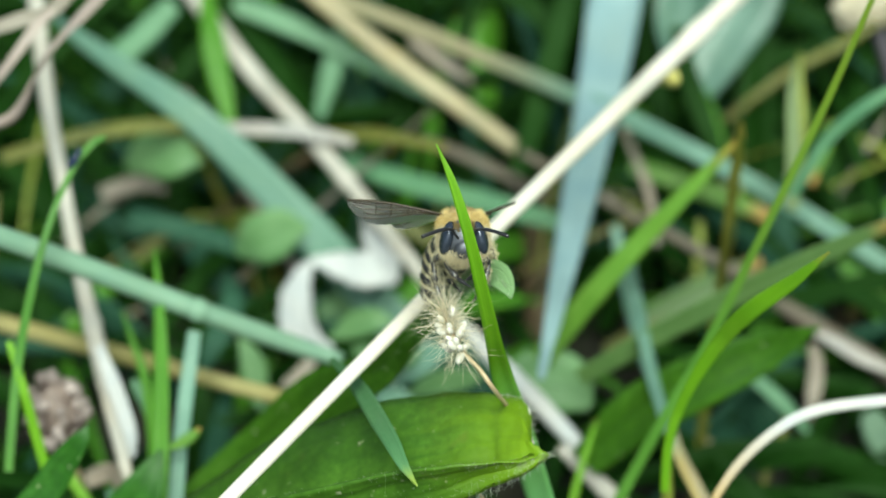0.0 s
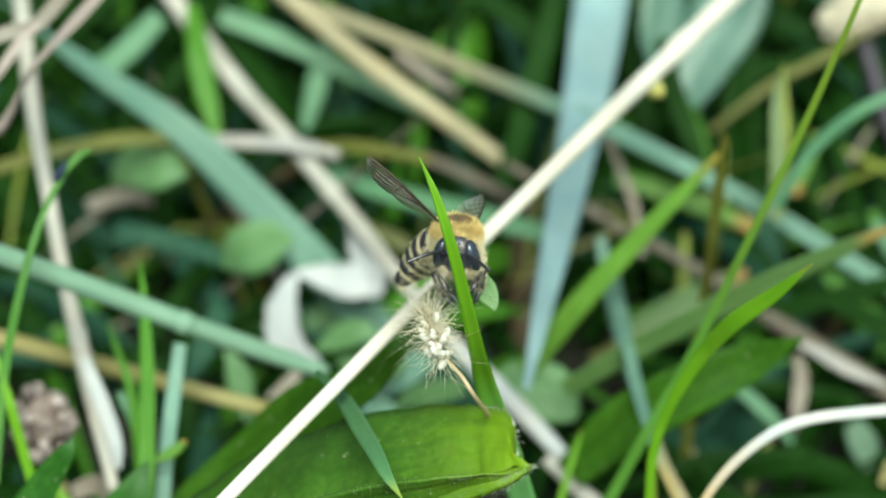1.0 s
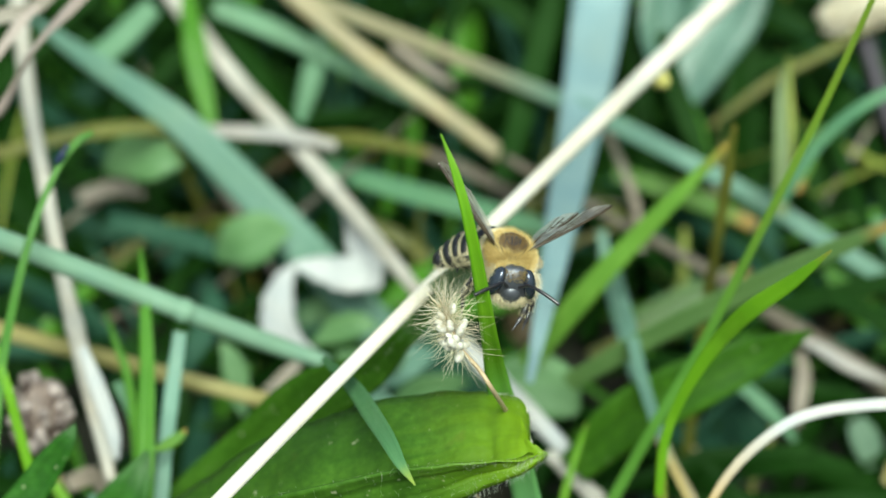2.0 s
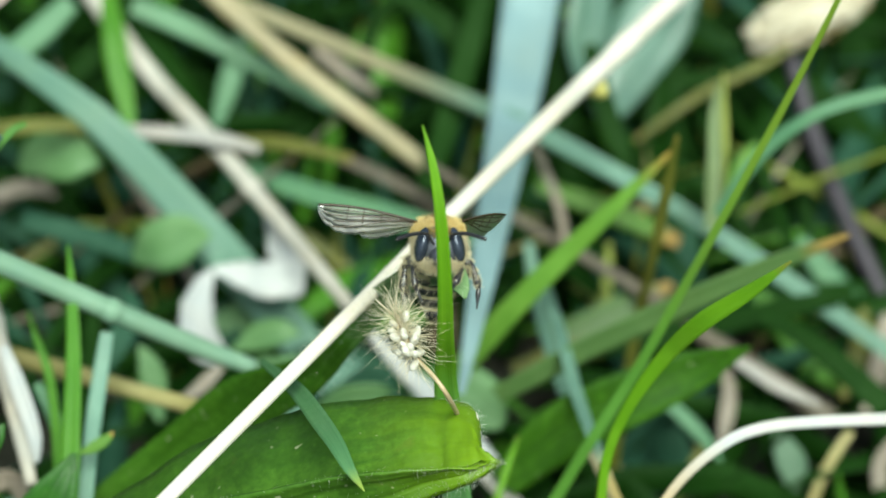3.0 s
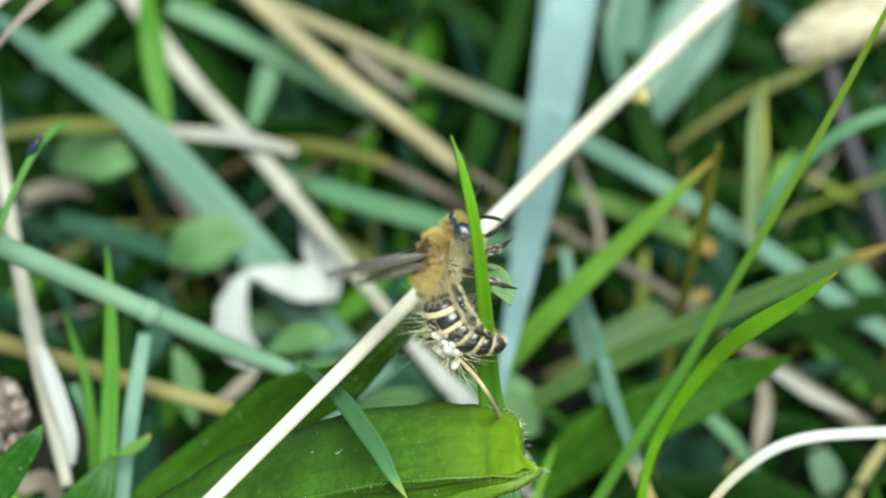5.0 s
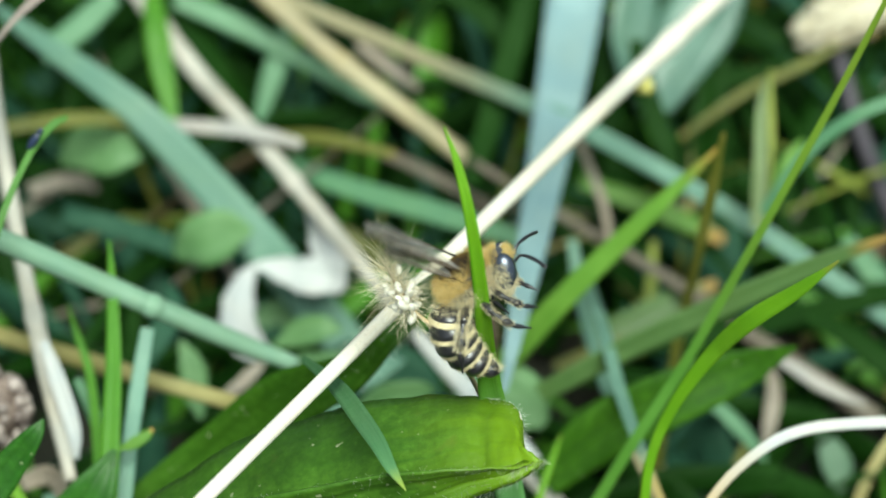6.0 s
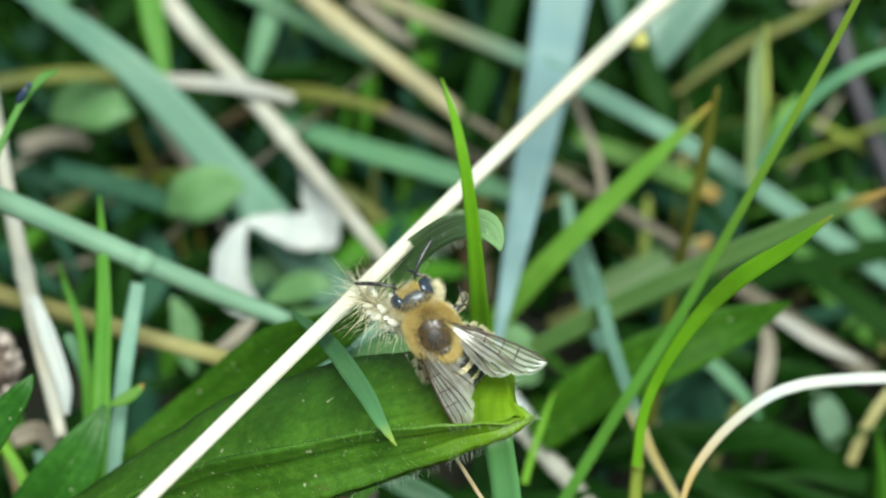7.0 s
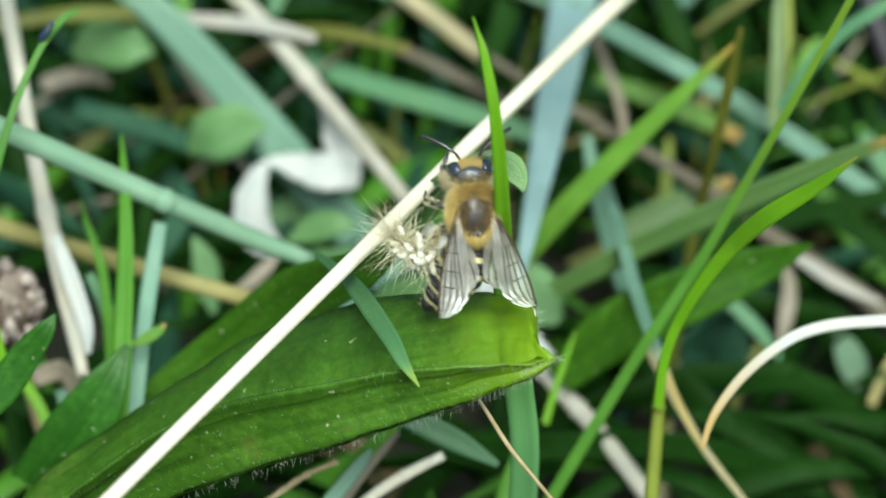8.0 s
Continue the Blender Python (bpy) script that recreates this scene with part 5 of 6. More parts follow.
leaf_hairs(hook, [q[:3] for q in HOOK_LEAF[4:12]], 260, 0.0014, 9, (Vector((0.5, -0.3, -0.8)), Vector((0.2, -0.9, 0.3))))
leaf_hairs(hook, [(x - 0.5 * w, y, z + 0.9 * w) for x, y, z, w in HOOK_LEAF[4:11]], 300, 0.0008, 10, (Vector((-0.6, -0.2, 0.8)),))
leaf_hairs(hook, [(x + 0.5 * w, y, z - 0.9 * w) for x, y, z, w in HOOK_LEAF[4:11]], 300, 0.0011, 11, (Vector((0.5, -0.3, -0.8)),))

# the grass blade that hangs over the folded leaf
blade([(-0.00939, 0.02152, 0.05465, 0.00025), (-0.00775, 0.01588, 0.05737, 0.00049), (-0.00661, 0.01115, 0.05957, 0.00066), (-0.00545, 0.00609, 0.06137, 0.00071), (-0.00439, 0.00223, 0.06226, 0.00063), (-0.00355, -0.00046, 0.06218, 0.00042), (-0.00259, -0.00227, 0.06161, 0.00005)], LAPPING, "blue-green grass blade hanging over the plantain leaf", fold=0.35)

# ---- seed heads ----


def plantain_spike(centre, radii, label, seed, lean):
    rnd = random.Random(seed)
    thing = tagged(new("plantain_spike"), label, "seed head")
    thing.location = centre
    core = bmesh.new()
    egg(core, (0, 0, 0), [r * 0.75 for r in radii], rough=0.2)
    part("core", core, SPIKE, thing)
    kernels = bmesh.new()
    for n in range(90):
        w = Vector((rnd.gauss(0, 1), rnd.gauss(0, 1), rnd.gauss(0, 1))).normalized()
        egg(kernels, (w.x * radii[0] * 0.85, w.y * radii[1] * 0.85, w.z * radii[2] * 0.85), [rnd.uniform(0.0003, 0.00068)] * 2 + [rnd.uniform(0.0004, 0.00085)], rings=5, sides=6, rough=0.3)
    tagged(part("kernel", kernels, KERNEL, thing), kind="stuff")
    stem = bmesh.new()
    tube(stem, [(0, 0, -radii[2] * 0.8, 0.0005), (lean * 0.3, 0.002, -0.015, 0.0005), (lean, 0.004, -centre[2] - 0.002, 0.0006)], count=12)
    part("stem", stem, STEM_TAN, thing)


plantain_spike([(-0.03586, 0.03771, 0.03692)][0], (0.0031, 0.003, 0.0044), "brown dried plantain seed spike", 3, 0.004)


def cream_head():
    a, b = [(0.04657, 0.10707, 0.02907), (0.05923, 0.10926, 0.03357)]
    a, b = Vector(a), Vector(b)
    thing = tagged(new("grass_spike"), "pale cream grass seed head among the far stems", "seed head")
    thing.location = (a + b) / 2
    bm = bmesh.new()
    way = (b - a).normalized()
    turn = way.to_track_quat("Z", "Y").to_matrix()
    egg(bm, (0, 0, 0), (0.0026, 0.0026, (b - a).length / 2), turn, rough=0.25, rings=14)
    part("core", bm, CREAM, thing)
    stem = bmesh.new()
    tube(stem, [(0.05088, 0.10561, 0.02764, 0.00094), (0.05268, 0.09857, 0.02177, 0.00100), (0.05522, 0.08954, 0.01668, 0.00104), (0.05941, 0.07908, 0.00987, 0.00103)], origin=thing.location)
    part("stem", stem, STEM_DARK, thing, "dark greyish stem")
    rnd = random.Random(8)
    husks = bmesh.new()
    for n in range(110):
        s, r = rnd.uniform(-0.95, 0.95), rnd.uniform(0, 6.283)
        w = math.sqrt(1 - s * s) * 0.0028
        egg(husks, turn @ Vector((math.cos(r) * w, math.sin(r) * w, s * (b - a).length / 2)), (0.0004, 0.0004, 0.0012), turn, rings=5, sides=6)
    tagged(part("husk", husks, CREAM, thing), kind="stuff")
    verts, faces = [], []
    for n in range(420):
        s, r = rnd.uniform(-1, 1), rnd.uniform(0, 6.283)
        w = math.sqrt(1 - s * s)
        out = turn @ Vector((math.cos(r) * w, math.sin(r) * w, 0.35 * s))
        hair(verts, faces, turn @ Vector((math.cos(r) * w * 0.0027, math.sin(r) * w * 0.0027, s * (b - a).length / 2)), out + way * 0.5, rnd.uniform(0.0008, 0.0016), 0.00004)
    hairs_object("fringe", verts, faces, FRINGE, thing)


cream_head()

SEED_BASE = (0.00368, 0.00346, 0.06548)
SEED_HEAD = [(0.00150, 0.00453, 0.06885), (0.00122, 0.00483, 0.06973), (0.00097, 0.00534, 0.07038), (0.00077, 0.00581, 0.07100), (0.00060, 0.00623, 0.07155)]


def bristly_seed_head():
    """A dry foxtail: white husks on a thin axis, with long straw-coloured bristles."""
    rnd = random.Random(21)
    o = Vector(SEED_BASE)
    thing = tagged(new("foxtail"), "dry whitish bristly foxtail seed head", "seed head")
    thing.location = o
    stem = bmesh.new()
    foot = Vector([(0.00621, 0.01399, 0.05046)][0]) - o
    tube(stem, [(*foot, 0.0002), (*(foot * 0.5 + Vector((0.0002, 0, 0))), 0.0002), (0, 0, 0, 0.00018), *[(*(Vector(SEED_BASE).lerp(Vector(SEED_HEAD[0]), s) - o + Vector((0.0002, 0, 0)) * math.sin(3 * s)), 0.00017) for s in (0.5, 1.0)], *[(*(Vector(q) - o), 0.00014) for q in SEED_HEAD[1:]]], count=28, sides=7)
    part("stem", stem, STEM_TAN, thing, "thin tan stem")
    axis = [Vector(q[:3]) - o for q in glide(SEED_HEAD, 40)]
    verts, faces = [], []
    up = (axis[-1] - axis[0]).normalized()
    for n in range(22):
        s = (n + 0.5) / 22 * 0.8
        at = axis[int(s * 36)]
        way = Vector((rnd.uniform(-1, 1), rnd.uniform(-1, 0.6), rnd.uniform(-0.7, 0.7))).normalized()
        size = (1.0 - 0.45 * s) * rnd.uniform(0.65, 1.1)
        root = at + way * 0.0011 * size
        bm = bmesh.new()
        turn = (way * 1.1 + up * 0.8).to_track_quat("Z", "Y").to_matrix()
        egg(bm, root, (0.0004 * size, 0.00036 * size, 0.00066 * size), turn, rings=8, sides=10, rough=0.15)
        part("husk", bm, HUSK, thing)
    for n in range(320):
        s = rnd.random() ** 0.8
        at = axis[int(s * 38)]
        way = Vector((rnd.gauss(0, 1), rnd.gauss(0, 1), rnd.gauss(0, 1))).normalized()
        way = (way + up * (0.75 * s - 0.1)).normalized()
        hair(verts, faces, at + way * 0.0004, way, rnd.uniform(0.0016, 0.0036), 0.000024, Vector((rnd.uniform(-0.3, 0.3), rnd.uniform(-0.3, 0.3), rnd.uniform(-0.25, 0.25))))
    hairs_object("bristles", verts, faces, BRISTLE, thing)
    return thing


seed_head = bristly_seed_head()

# ---- the tall blade in front of the bee ----
TALL_BASE = (0.00531, 0.00946, 0.05770)

TALL = [(0.00044, 0.00768, 0.08574, 0.00004), (0.00147, 0.00631, 0.08315, 0.00031), (0.00238, 0.00498, 0.07944, 0.00043), (0.00317, 0.00477, 0.07424, 0.00052), (0.00381, 0.00588, 0.06864, 0.00064), (0.00443, 0.00797, 0.06315, 0.00087), (0.00535, 0.00940, 0.05763, 0.00107), (0.00666, 0.01011, 0.05034, 0.00112), (0.00764, 0.01048, 0.04425, 0.00112), (0.00820, 0.01192, 0.03628, 0.00114)]


def tall_blade():
    bm = bmesh.new()
    ribbon(bm, TALL, fold=0.38, count=40, turn=14, thick=0.00022, origin=TALL_BASE)
    thing = mesh_object("grass_leaf", bm, TALL_GREEN)
    thing.location = TALL_BASE
    midrib(TALL, TALL_GREEN, thing, count=40, origin=TALL_BASE)
    return tagged(thing, "tall bright green grass blade beside the bee", "grass leaf", "grass leaves of the clump")


tall = tall_blade()


def small_beetle():
    thing = tagged(new("small_insect"), "tiny blue-black insect on a grass blade", "insect")
    thing.location = [(-0.03052, 0.03830, 0.06479)][0]
    turn = Vector((0.55, 0.1, 0.8)).to_track_quat("Y", "Z").to_matrix()
    for name, at, radii in (("abdomen", -0.0003, (0.00035, 0.0009, 0.00035)), ("head", 0.00075, (0.00025, 0.0003, 0.00025))):
        bm = bmesh.new()
        egg(bm, turn @ Vector((0, at, 0)), radii, turn)
        part(name, bm, FLYBLUE, thing)


small_beetle()

# ---- the bee (x right, y ahead, z back) ----
MM = 0.001


def fur(name, parent, material, count, spot, length, thick, lay, seed, jitter=0.35):
    """Hairs on a body: spot(rnd) gives a root and its normal; lay is the way in which the hairs lie."""
    rnd = random.Random(seed)
    verts, faces = [], []
    for n in range(count):
        root, normal = spot(rnd)
        way = normal + lay + Vector((rnd.uniform(-1, 1), rnd.uniform(-1, 1), rnd.uniform(-1, 1))) * jitter
        hair(verts, faces, root, way, length * rnd.uniform(0.6, 1.15), thick, lay * 0.25)
    return hairs_object(name, verts, faces, material, parent)


def on_egg(centre, radii, keep=lambda w: True):
    def spot(rnd):
        while True:
            w = Vector((rnd.gauss(0, 1), rnd.gauss(0, 1), rnd.gauss(0, 1))).normalized()
            if keep(w):
                break
        root = Vector(centre) + Vector((w.x * radii[0], w.y * radii[1], w.z * radii[2]))
        normal = Vector((w.x / radii[0], w.y / radii[1], w.z / radii[2])).normalized()
        return root, normal
    return spot


def wing_mesh(length, width, veins):
    """Half an outline is swept: a membrane with a stiff front edge and raised veins, root at 0, along +x, front at +y."""
    bm = bmesh.new()
    front, back = [], []
    n = 32
    for k in range(n + 1):
        s = math.sin(k / n * math.pi / 2)
        f = 0.16 * math.sin(s * math.pi * 0.9) ** 0.8 if s > 0 else 0.02
        b = 0.10 + 0.9 * math.sin(min(1.0, s * 1.06) * math.pi * 0.62) ** 1.2
        if s > 0.72:
            e = math.sqrt(max(0.0, 1 - ((s - 0.72) / 0.28) ** 2))
            f, b = f * e, b * e
        if 0.4 < s < 0.97:      # frayed outer margin
            b *= 1.0 - 0.07 * max(0.0, math.sin(s * 61) + 0.6 * math.sin(s * 37 + 1))
        lift = 0.02 * length * math.sin(s * 7) * (1 - s ** 6)
        front.append((s * length, f * width * 0.9, 0.0))
        back.append((s * length, -b * width * 0.75, lift))
    cols = 19
    grid = []
    for a, b in zip(front, back):
        grid.append([bm.verts.new(Vector(a).lerp(Vector(b), c / (cols - 1)) + Vector((0, 0, 0.0035 * length * math.sin(c / (cols - 1) * 26.0 + 1.1 * math.sin(a[0] / length * 5)) * min(1, 3 * a[0] / length)))) for c in range(cols)])
    for a, b in zip(grid, grid[1:]):
        for c in range(cols - 1):
            bm.faces.new((a[c], a[c + 1], b[c + 1], b[c]))
    lines = [front]
    for k in range(veins):
        c = 0.18 + 0.72 * k / max(1, veins - 1)
        stop = int(n * (0.93 - 0.25 * c))
        lines.append([tuple(Vector(a).lerp(Vector(b), c * min(1, 0.25 + i / n * 1.2))) for i, (a, b) in enumerate(zip(front, back))][:stop])
    for a, b in ((8, 0.55), (12, 0.6), (16, 0.5)):
        lines.append([tuple(Vector(front[a]).lerp(Vector(back[a]), s * b)) for s in (0, 0.33, 0.66, 1)])
    vein = []
    for k, line in enumerate(lines):
        r = (0.09 if k == 0 else 0.046) * MM
        vein.append(bmesh.new())
        tube(vein[-1], [(*p, r) for p in line[:: 1 if len(line) < 6 else 5]], sides=5, count=14)
    return bm, vein


def leg_meshes(kind):
    """Femur, tibia and tarsus of one leg, on its right side, from the coxa at 0."""
    a, b, c, d = {"fore": ((0, 0, 0), (1.15, 0.75, -0.55), (1.0, 1.55, -1.9), (0.55, 2.4, -2.8)),
                  "mid": ((0, 0, 0), (1.5, 0.15, -0.5), (2.0, 0.35, -2.2), (1.9, 0.9, -3.7)),
                  "hind": ((0, 0, 0), (1.5, -0.9, -0.1), (2.0, -2.3, -1.5), (1.9, -3.1, -3.2))}[kind]
    thick = {"fore": 0.26, "mid": 0.28, "hind": 0.34}[kind]
    pieces = []
    for name, p, q, r0, r1 in (("femur", a, b, 0.8, 1.05), ("tibia", b, c, 0.75, 1.15), ("tarsus", c, d, 0.7, 0.3)):
        p, q = Vector(p) * MM, Vector(q) * MM
        bm = bmesh.new()
        tube(bm, [(*p, thick * MM * r0 * 0.7), (*(p * 0.7 + q * 0.3), thick * MM * r0), (*(p * 0.25 + q * 0.75), thick * MM * r1), (*q, thick * MM * r1 * 0.6)], sides=8, count=9)
        pieces.append((name, bm, p, q, thick * MM))
    return pieces


def bee():
    thing = tagged(new("bee"), "furry golden-brown bee with black and cream banded abdomen", "bee")
    thorax_r = (1.65 * MM, 2.05 * MM, 1.6 * MM)
    bm = bmesh.new()
    egg(bm, (0, 0, 0), thorax_r, rings=20, sides=28, rough=0.04)
    thorax = part("thorax", bm, CHITIN_BROWN, thing, "glossy dark brown thorax with painted sky sheen, ringed with gold fur")
    bm = bmesh.new()
    egg(bm, (0, -1.32 * MM, 1.0 * MM), (0.72 * MM, 0.42 * MM, 0.36 * MM), rough=0.05)
    part("scutellum", bm, CHITIN_BROWN, thorax)

    def bare(w):
        return (w.x / 0.4) ** 2 + ((w.y + 0.25) / 0.6) ** 2 < 1 and w.z > 0.6
    rnd = random.Random(30)
    fur("back_fur", thorax, FUR_BROWN, 1500, on_egg((0, 0, 0), thorax_r, lambda w: w.z > 0.5 and (not bare(w) or rnd.random() < 0.25) and rnd.random() < (w.z - 0.4) * 2.2), 0.28 * MM, 0.016 * MM, Vector((0, -0.6, 0.0)), 31)
    fur("ring_fur", thorax, FUR_GOLD, 4600, on_egg((0, 0, 0), thorax_r, lambda w: 0.0 < w.z < 0.9 and rnd.random() < (0.82 - w.z) * 2.6), 0.6 * MM, 0.019 * MM, Vector((0, -0.3, 0.2)), 32)
    fur("collar_fur", thorax, FUR_GOLD, 1000, on_egg((0, 0, 0), thorax_r, lambda w: w.y > 0.55 and w.z > -0.15 and w.z < 0.75), 0.75 * MM, 0.019 * MM, Vector((0, -0.35, 0.1)), 34)
    fur("rump_fur", thorax, FUR_GOLD, 900, on_egg((0, 0, 0), thorax_r, lambda w: w.y < -0.65 and w.z > -0.2), 0.7 * MM, 0.019 * MM, Vector((0, -0.4, 0.1)), 37)
    fur("side_fur", thorax, FUR_PALE, 3200, on_egg((0, 0, 0), thorax_r, lambda w: w.z < 0.12), 0.62 * MM, 0.019 * MM, Vector((0, 0.0, -0.2)), 33)

    head = new("head")
    head.parent = thing
    head_r = (1.62 * MM, 0.95 * MM, 1.5 * MM)
    bm = bmesh.new()
    egg(bm, (0, 0.75 * MM, -0.35 * MM), head_r, rings=18, sides=26, rough=0.03)
    egg(bm, (0, 1.4 * MM, -0.95 * MM), (0.78 * MM, 0.52 * MM, 0.78 * MM), rings=14, sides=18)
    mesh_object("face", bm, FACE_PLATE, head)
    for side in (-1, 1):
        bm = bmesh.new()
        turn = Euler((radians(-8), radians(-14 * side), 0)).to_matrix()
        egg(bm, (side * 1.24 * MM, 1.02 * MM, -0.2 * MM), (0.55 * MM, 0.84 * MM, 1.32 * MM), turn, rings=18, sides=22)
        part("eye", bm, EYE, head, "glossy dark compound eye with painted sky sheen")
        bm = bmesh.new()
        root = Vector((side * 0.42, 1.62, -0.15)) * MM
        elbow = root + Vector((side * 0.55, 0.75, 0.75)) * MM
        ends = [elbow + Vector((side * x, y, z)) * MM for x, y, z in ((0.65, 0.55, 0.05), (1.45, 1.1, -0.1), (2.2, 1.55, -0.35))]
        tube(bm, [(*root, 0.09 * MM), (*(root.lerp(elbow, 0.5)), 0.1 * MM), (*elbow, 0.1 * MM), *[(*e, 0.14 * MM) for e in ends]], sides=8, count=26, bumps=0.1)
        part("antenna", bm, CHITIN, head, "black elbowed antenna")
    at, size = (0, 0.75 * MM, -0.35 * MM), head_r
    fur("brow_fur", head, FUR_GOLD, 240, on_egg(at, size, lambda w: w.y > 0.3 and 0.42 < w.z < 0.85 and abs(w.x) < 0.45), 0.6 * MM, 0.017 * MM, Vector((0, 0.5, 0.35)), 35)
    fur("cheek_fur", head, FUR_PALE, 2300, on_egg(at, size, lambda w: w.y < 0.2 and w.z < 0.55 and (abs(w.x) > 0.3 or w.z < -0.4)), 0.8 * MM, 0.016 * MM, Vector((0, 0.45, -0.3)), 36)
    fur("beard_fur", head, FUR_PALE, 500, on_egg(at, size, lambda w: w.y > 0.0 and w.z < -0.45), 0.6 * MM, 0.016 * MM, Vector((0, 0.3, -0.6)), 38)
    fur("vertex_fur", head, FUR_GOLD, 260, on_egg(at, size, lambda w: w.y < 0.1 and w.z > 0.5), 0.5 * MM, 0.016 * MM, Vector((0, -0.4, 0.5)), 39)

    radii = (1.25, 1.7, 1.83, 1.68, 1.32, 0.84)
    segments = []
    for k, r in enumerate(radii):
        after = radii[k + 1] if k < 5 else 0.12
        long = 1.19 if k < 5 else 1.25
        first = r * 0.9 if k else 0.6
        ob = bmesh.new()
        tube(ob, [(0, 0.25 * MM, 0, first * 0.82 * MM), (0, 0, 0, first * MM), (0, -long * 0.5 * MM, 0, (r + after * 0.2) * 0.9 * MM), (0, -long * 0.85 * MM, 0, (0.35 * r + 0.65 * after) * 1.0 * MM), (0, -long * MM, 0, (after * 0.97 if k < 5 else 0.1) * MM)], sides=24, count=14, squash=0.86)
        seg = mesh_object("abdomen_segment", ob, CHITIN, thing)
        if k < 5:
            band = bmesh.new()
            edge = (0.35 * r + 0.65 * after)
            tube(band, [(0, -long * 0.73 * MM, 0, ((r + after * 0.2) * 0.9 * 0.45 + edge * 0.55) * 1.02 * MM), (0, -long * 0.8 * MM, 0, (edge * 1.025 + 0.02) * MM), (0, -long * 0.86 * MM, 0, (edge * 1.035) * MM), (0, -long * 1.02 * MM, 0, (after * 1.03) * MM)], sides=24, count=7, squash=0.86, caps=False)
            part("band", band, BAND, seg, "cream band of felted hair")

            def spot(rnd, edge=edge, after=after, long=long):
                a, s = rnd.uniform(0, 6.2832), rnd.uniform(0.73, 1.0)
                rr = (edge + (after - edge) * (s - 0.7) / 0.3) * 1.02
                return Vector((math.cos(a) * rr, -long * s, math.sin(a) * rr * 0.86)) * MM, Vector((math.cos(a), 0, math.sin(a)))
            fur("band_fur", seg, FUR_PALE, 340, spot, 0.2 * MM, 0.016 * MM, Vector((0, -1.4, 0)), 40 + k, 0.2)
        def under(rnd, r=r, after=after, long=long):
            a, s = rnd.uniform(3.5, 5.93), rnd.uniform(0.1, 1.0)
            rr = r + (after - r) * s * 0.8
            return Vector((math.cos(a) * rr, -long * s, math.sin(a) * rr * 0.86)) * MM, Vector((math.cos(a), 0, math.sin(a)))
        fur("belly_fur", seg, FUR_PALE, (320, 130, 60, 60, 60, 60)[k], under, 0.5 * MM, 0.016 * MM, Vector((0, -0.7, 0)), 80 + k, 0.3)
        if k == 0:
            fur("base_fur", seg, FUR_PALE, 500, on_egg((0, -0.3 * MM, 0), (1.1 * MM, 0.7 * MM, 1.0 * MM)), 0.55 * MM, 0.018 * MM, Vector((0, -0.2, 0.2)), 50)
        segments.append((seg, long * MM))

    wings = []
    for side in (1, -1):
        for name, length, width, veins, root in (("forewing", 7.6, 2.45, 4, (1.25, 0.35, 1.1)), ("hindwing", 5.4, 2.0, 3, (1.25, -0.35, 0.95))):
            membrane, vein = wing_mesh(length * MM, width * MM, veins)
            if side < 0:
                for b in (membrane, *vein):
                    for v in b.verts:
                        v.co.x = -v.co.x
                    bmesh.ops.reverse_faces(b, faces=b.faces)
            wing = mesh_object(name, membrane, WING, thing)
            tagged(wing, "clear brownish veined wing")
            for bm in vein:
                part("vein", bm, VEIN, wing)
            wings.append((wing, side, name, Vector((root[0] * side, root[1], root[2])) * MM))

    legs = []
    for kind, root in (("fore", (0.8, 1.1, -1.2)), ("mid", (1.0, 0.1, -1.35)), ("hind", (0.95, -1.0, -1.25))):
        for side in (1, -1):
            leg = new("leg")
            leg.parent = thing
            for name, bm, p, q, thick in leg_meshes(kind):
                if side < 0:
                    for v in bm.verts:
                        v.co.x = -v.co.x
                    bmesh.ops.reverse_faces(bm, faces=bm.faces)
                    p, q = Vector((-p.x, p.y, p.z)), Vector((-q.x, q.y, q.z))
                mesh_object(name, bm, CHITIN, leg)

                if name != "tarsus":
                    def along(rnd, p=p, q=q, thick=thick):
                        w = Vector((rnd.gauss(0, 1), rnd.gauss(0, 1), rnd.gauss(0, 1))).normalized()
                        axis = (q - p).normalized()
                        w = (w - axis * w.dot(axis)).normalized()
                        return p.lerp(q, rnd.uniform(0.1, 1)) + w * thick * 0.8, w
                    fur("leg_fur", leg, FUR_PALE, {"fore": 120, "mid": 180, "hind": 420}[kind], along, {"fore": 0.24, "mid": 0.28, "hind": 0.42}[kind] * MM, 0.015 * MM, (q - p).normalized() * 0.7, 60)
            legs.append((leg, kind, side, Vector((root[0] * side, root[1], root[2])) * MM))
    return thing, head, segments, wings, legs


the_bee, bee_head, bee_segments, bee_wings, bee_legs = bee()

# seconds; curl of the abdomen down, to its right, as degrees in all
CURL = [(0.0, 72, 45), (0.5, 72, 38), (1.0, 62, 60), (1.2, 75, 25), (2.3, 46, 92), (2.5, 50, 102), (2.8, 70, 40), (3.0, 90, 0), (3.4, 90, 0), (3.6, 90, 0), (3.8, 95, 15), (4.0, 92, 40),
        (4.2, 88, 30), (4.5, 84, 8), (4.7, 92, 0), (5.8, 120, 0), (6.2, 120, 0), (6.4, 120, 0), (6.5, 105, 0), (6.8, 90, 0), (7.0, 80, 0), (7.5, 40, -18), (7.8, 28, -38), (8.0, 25, -45)]
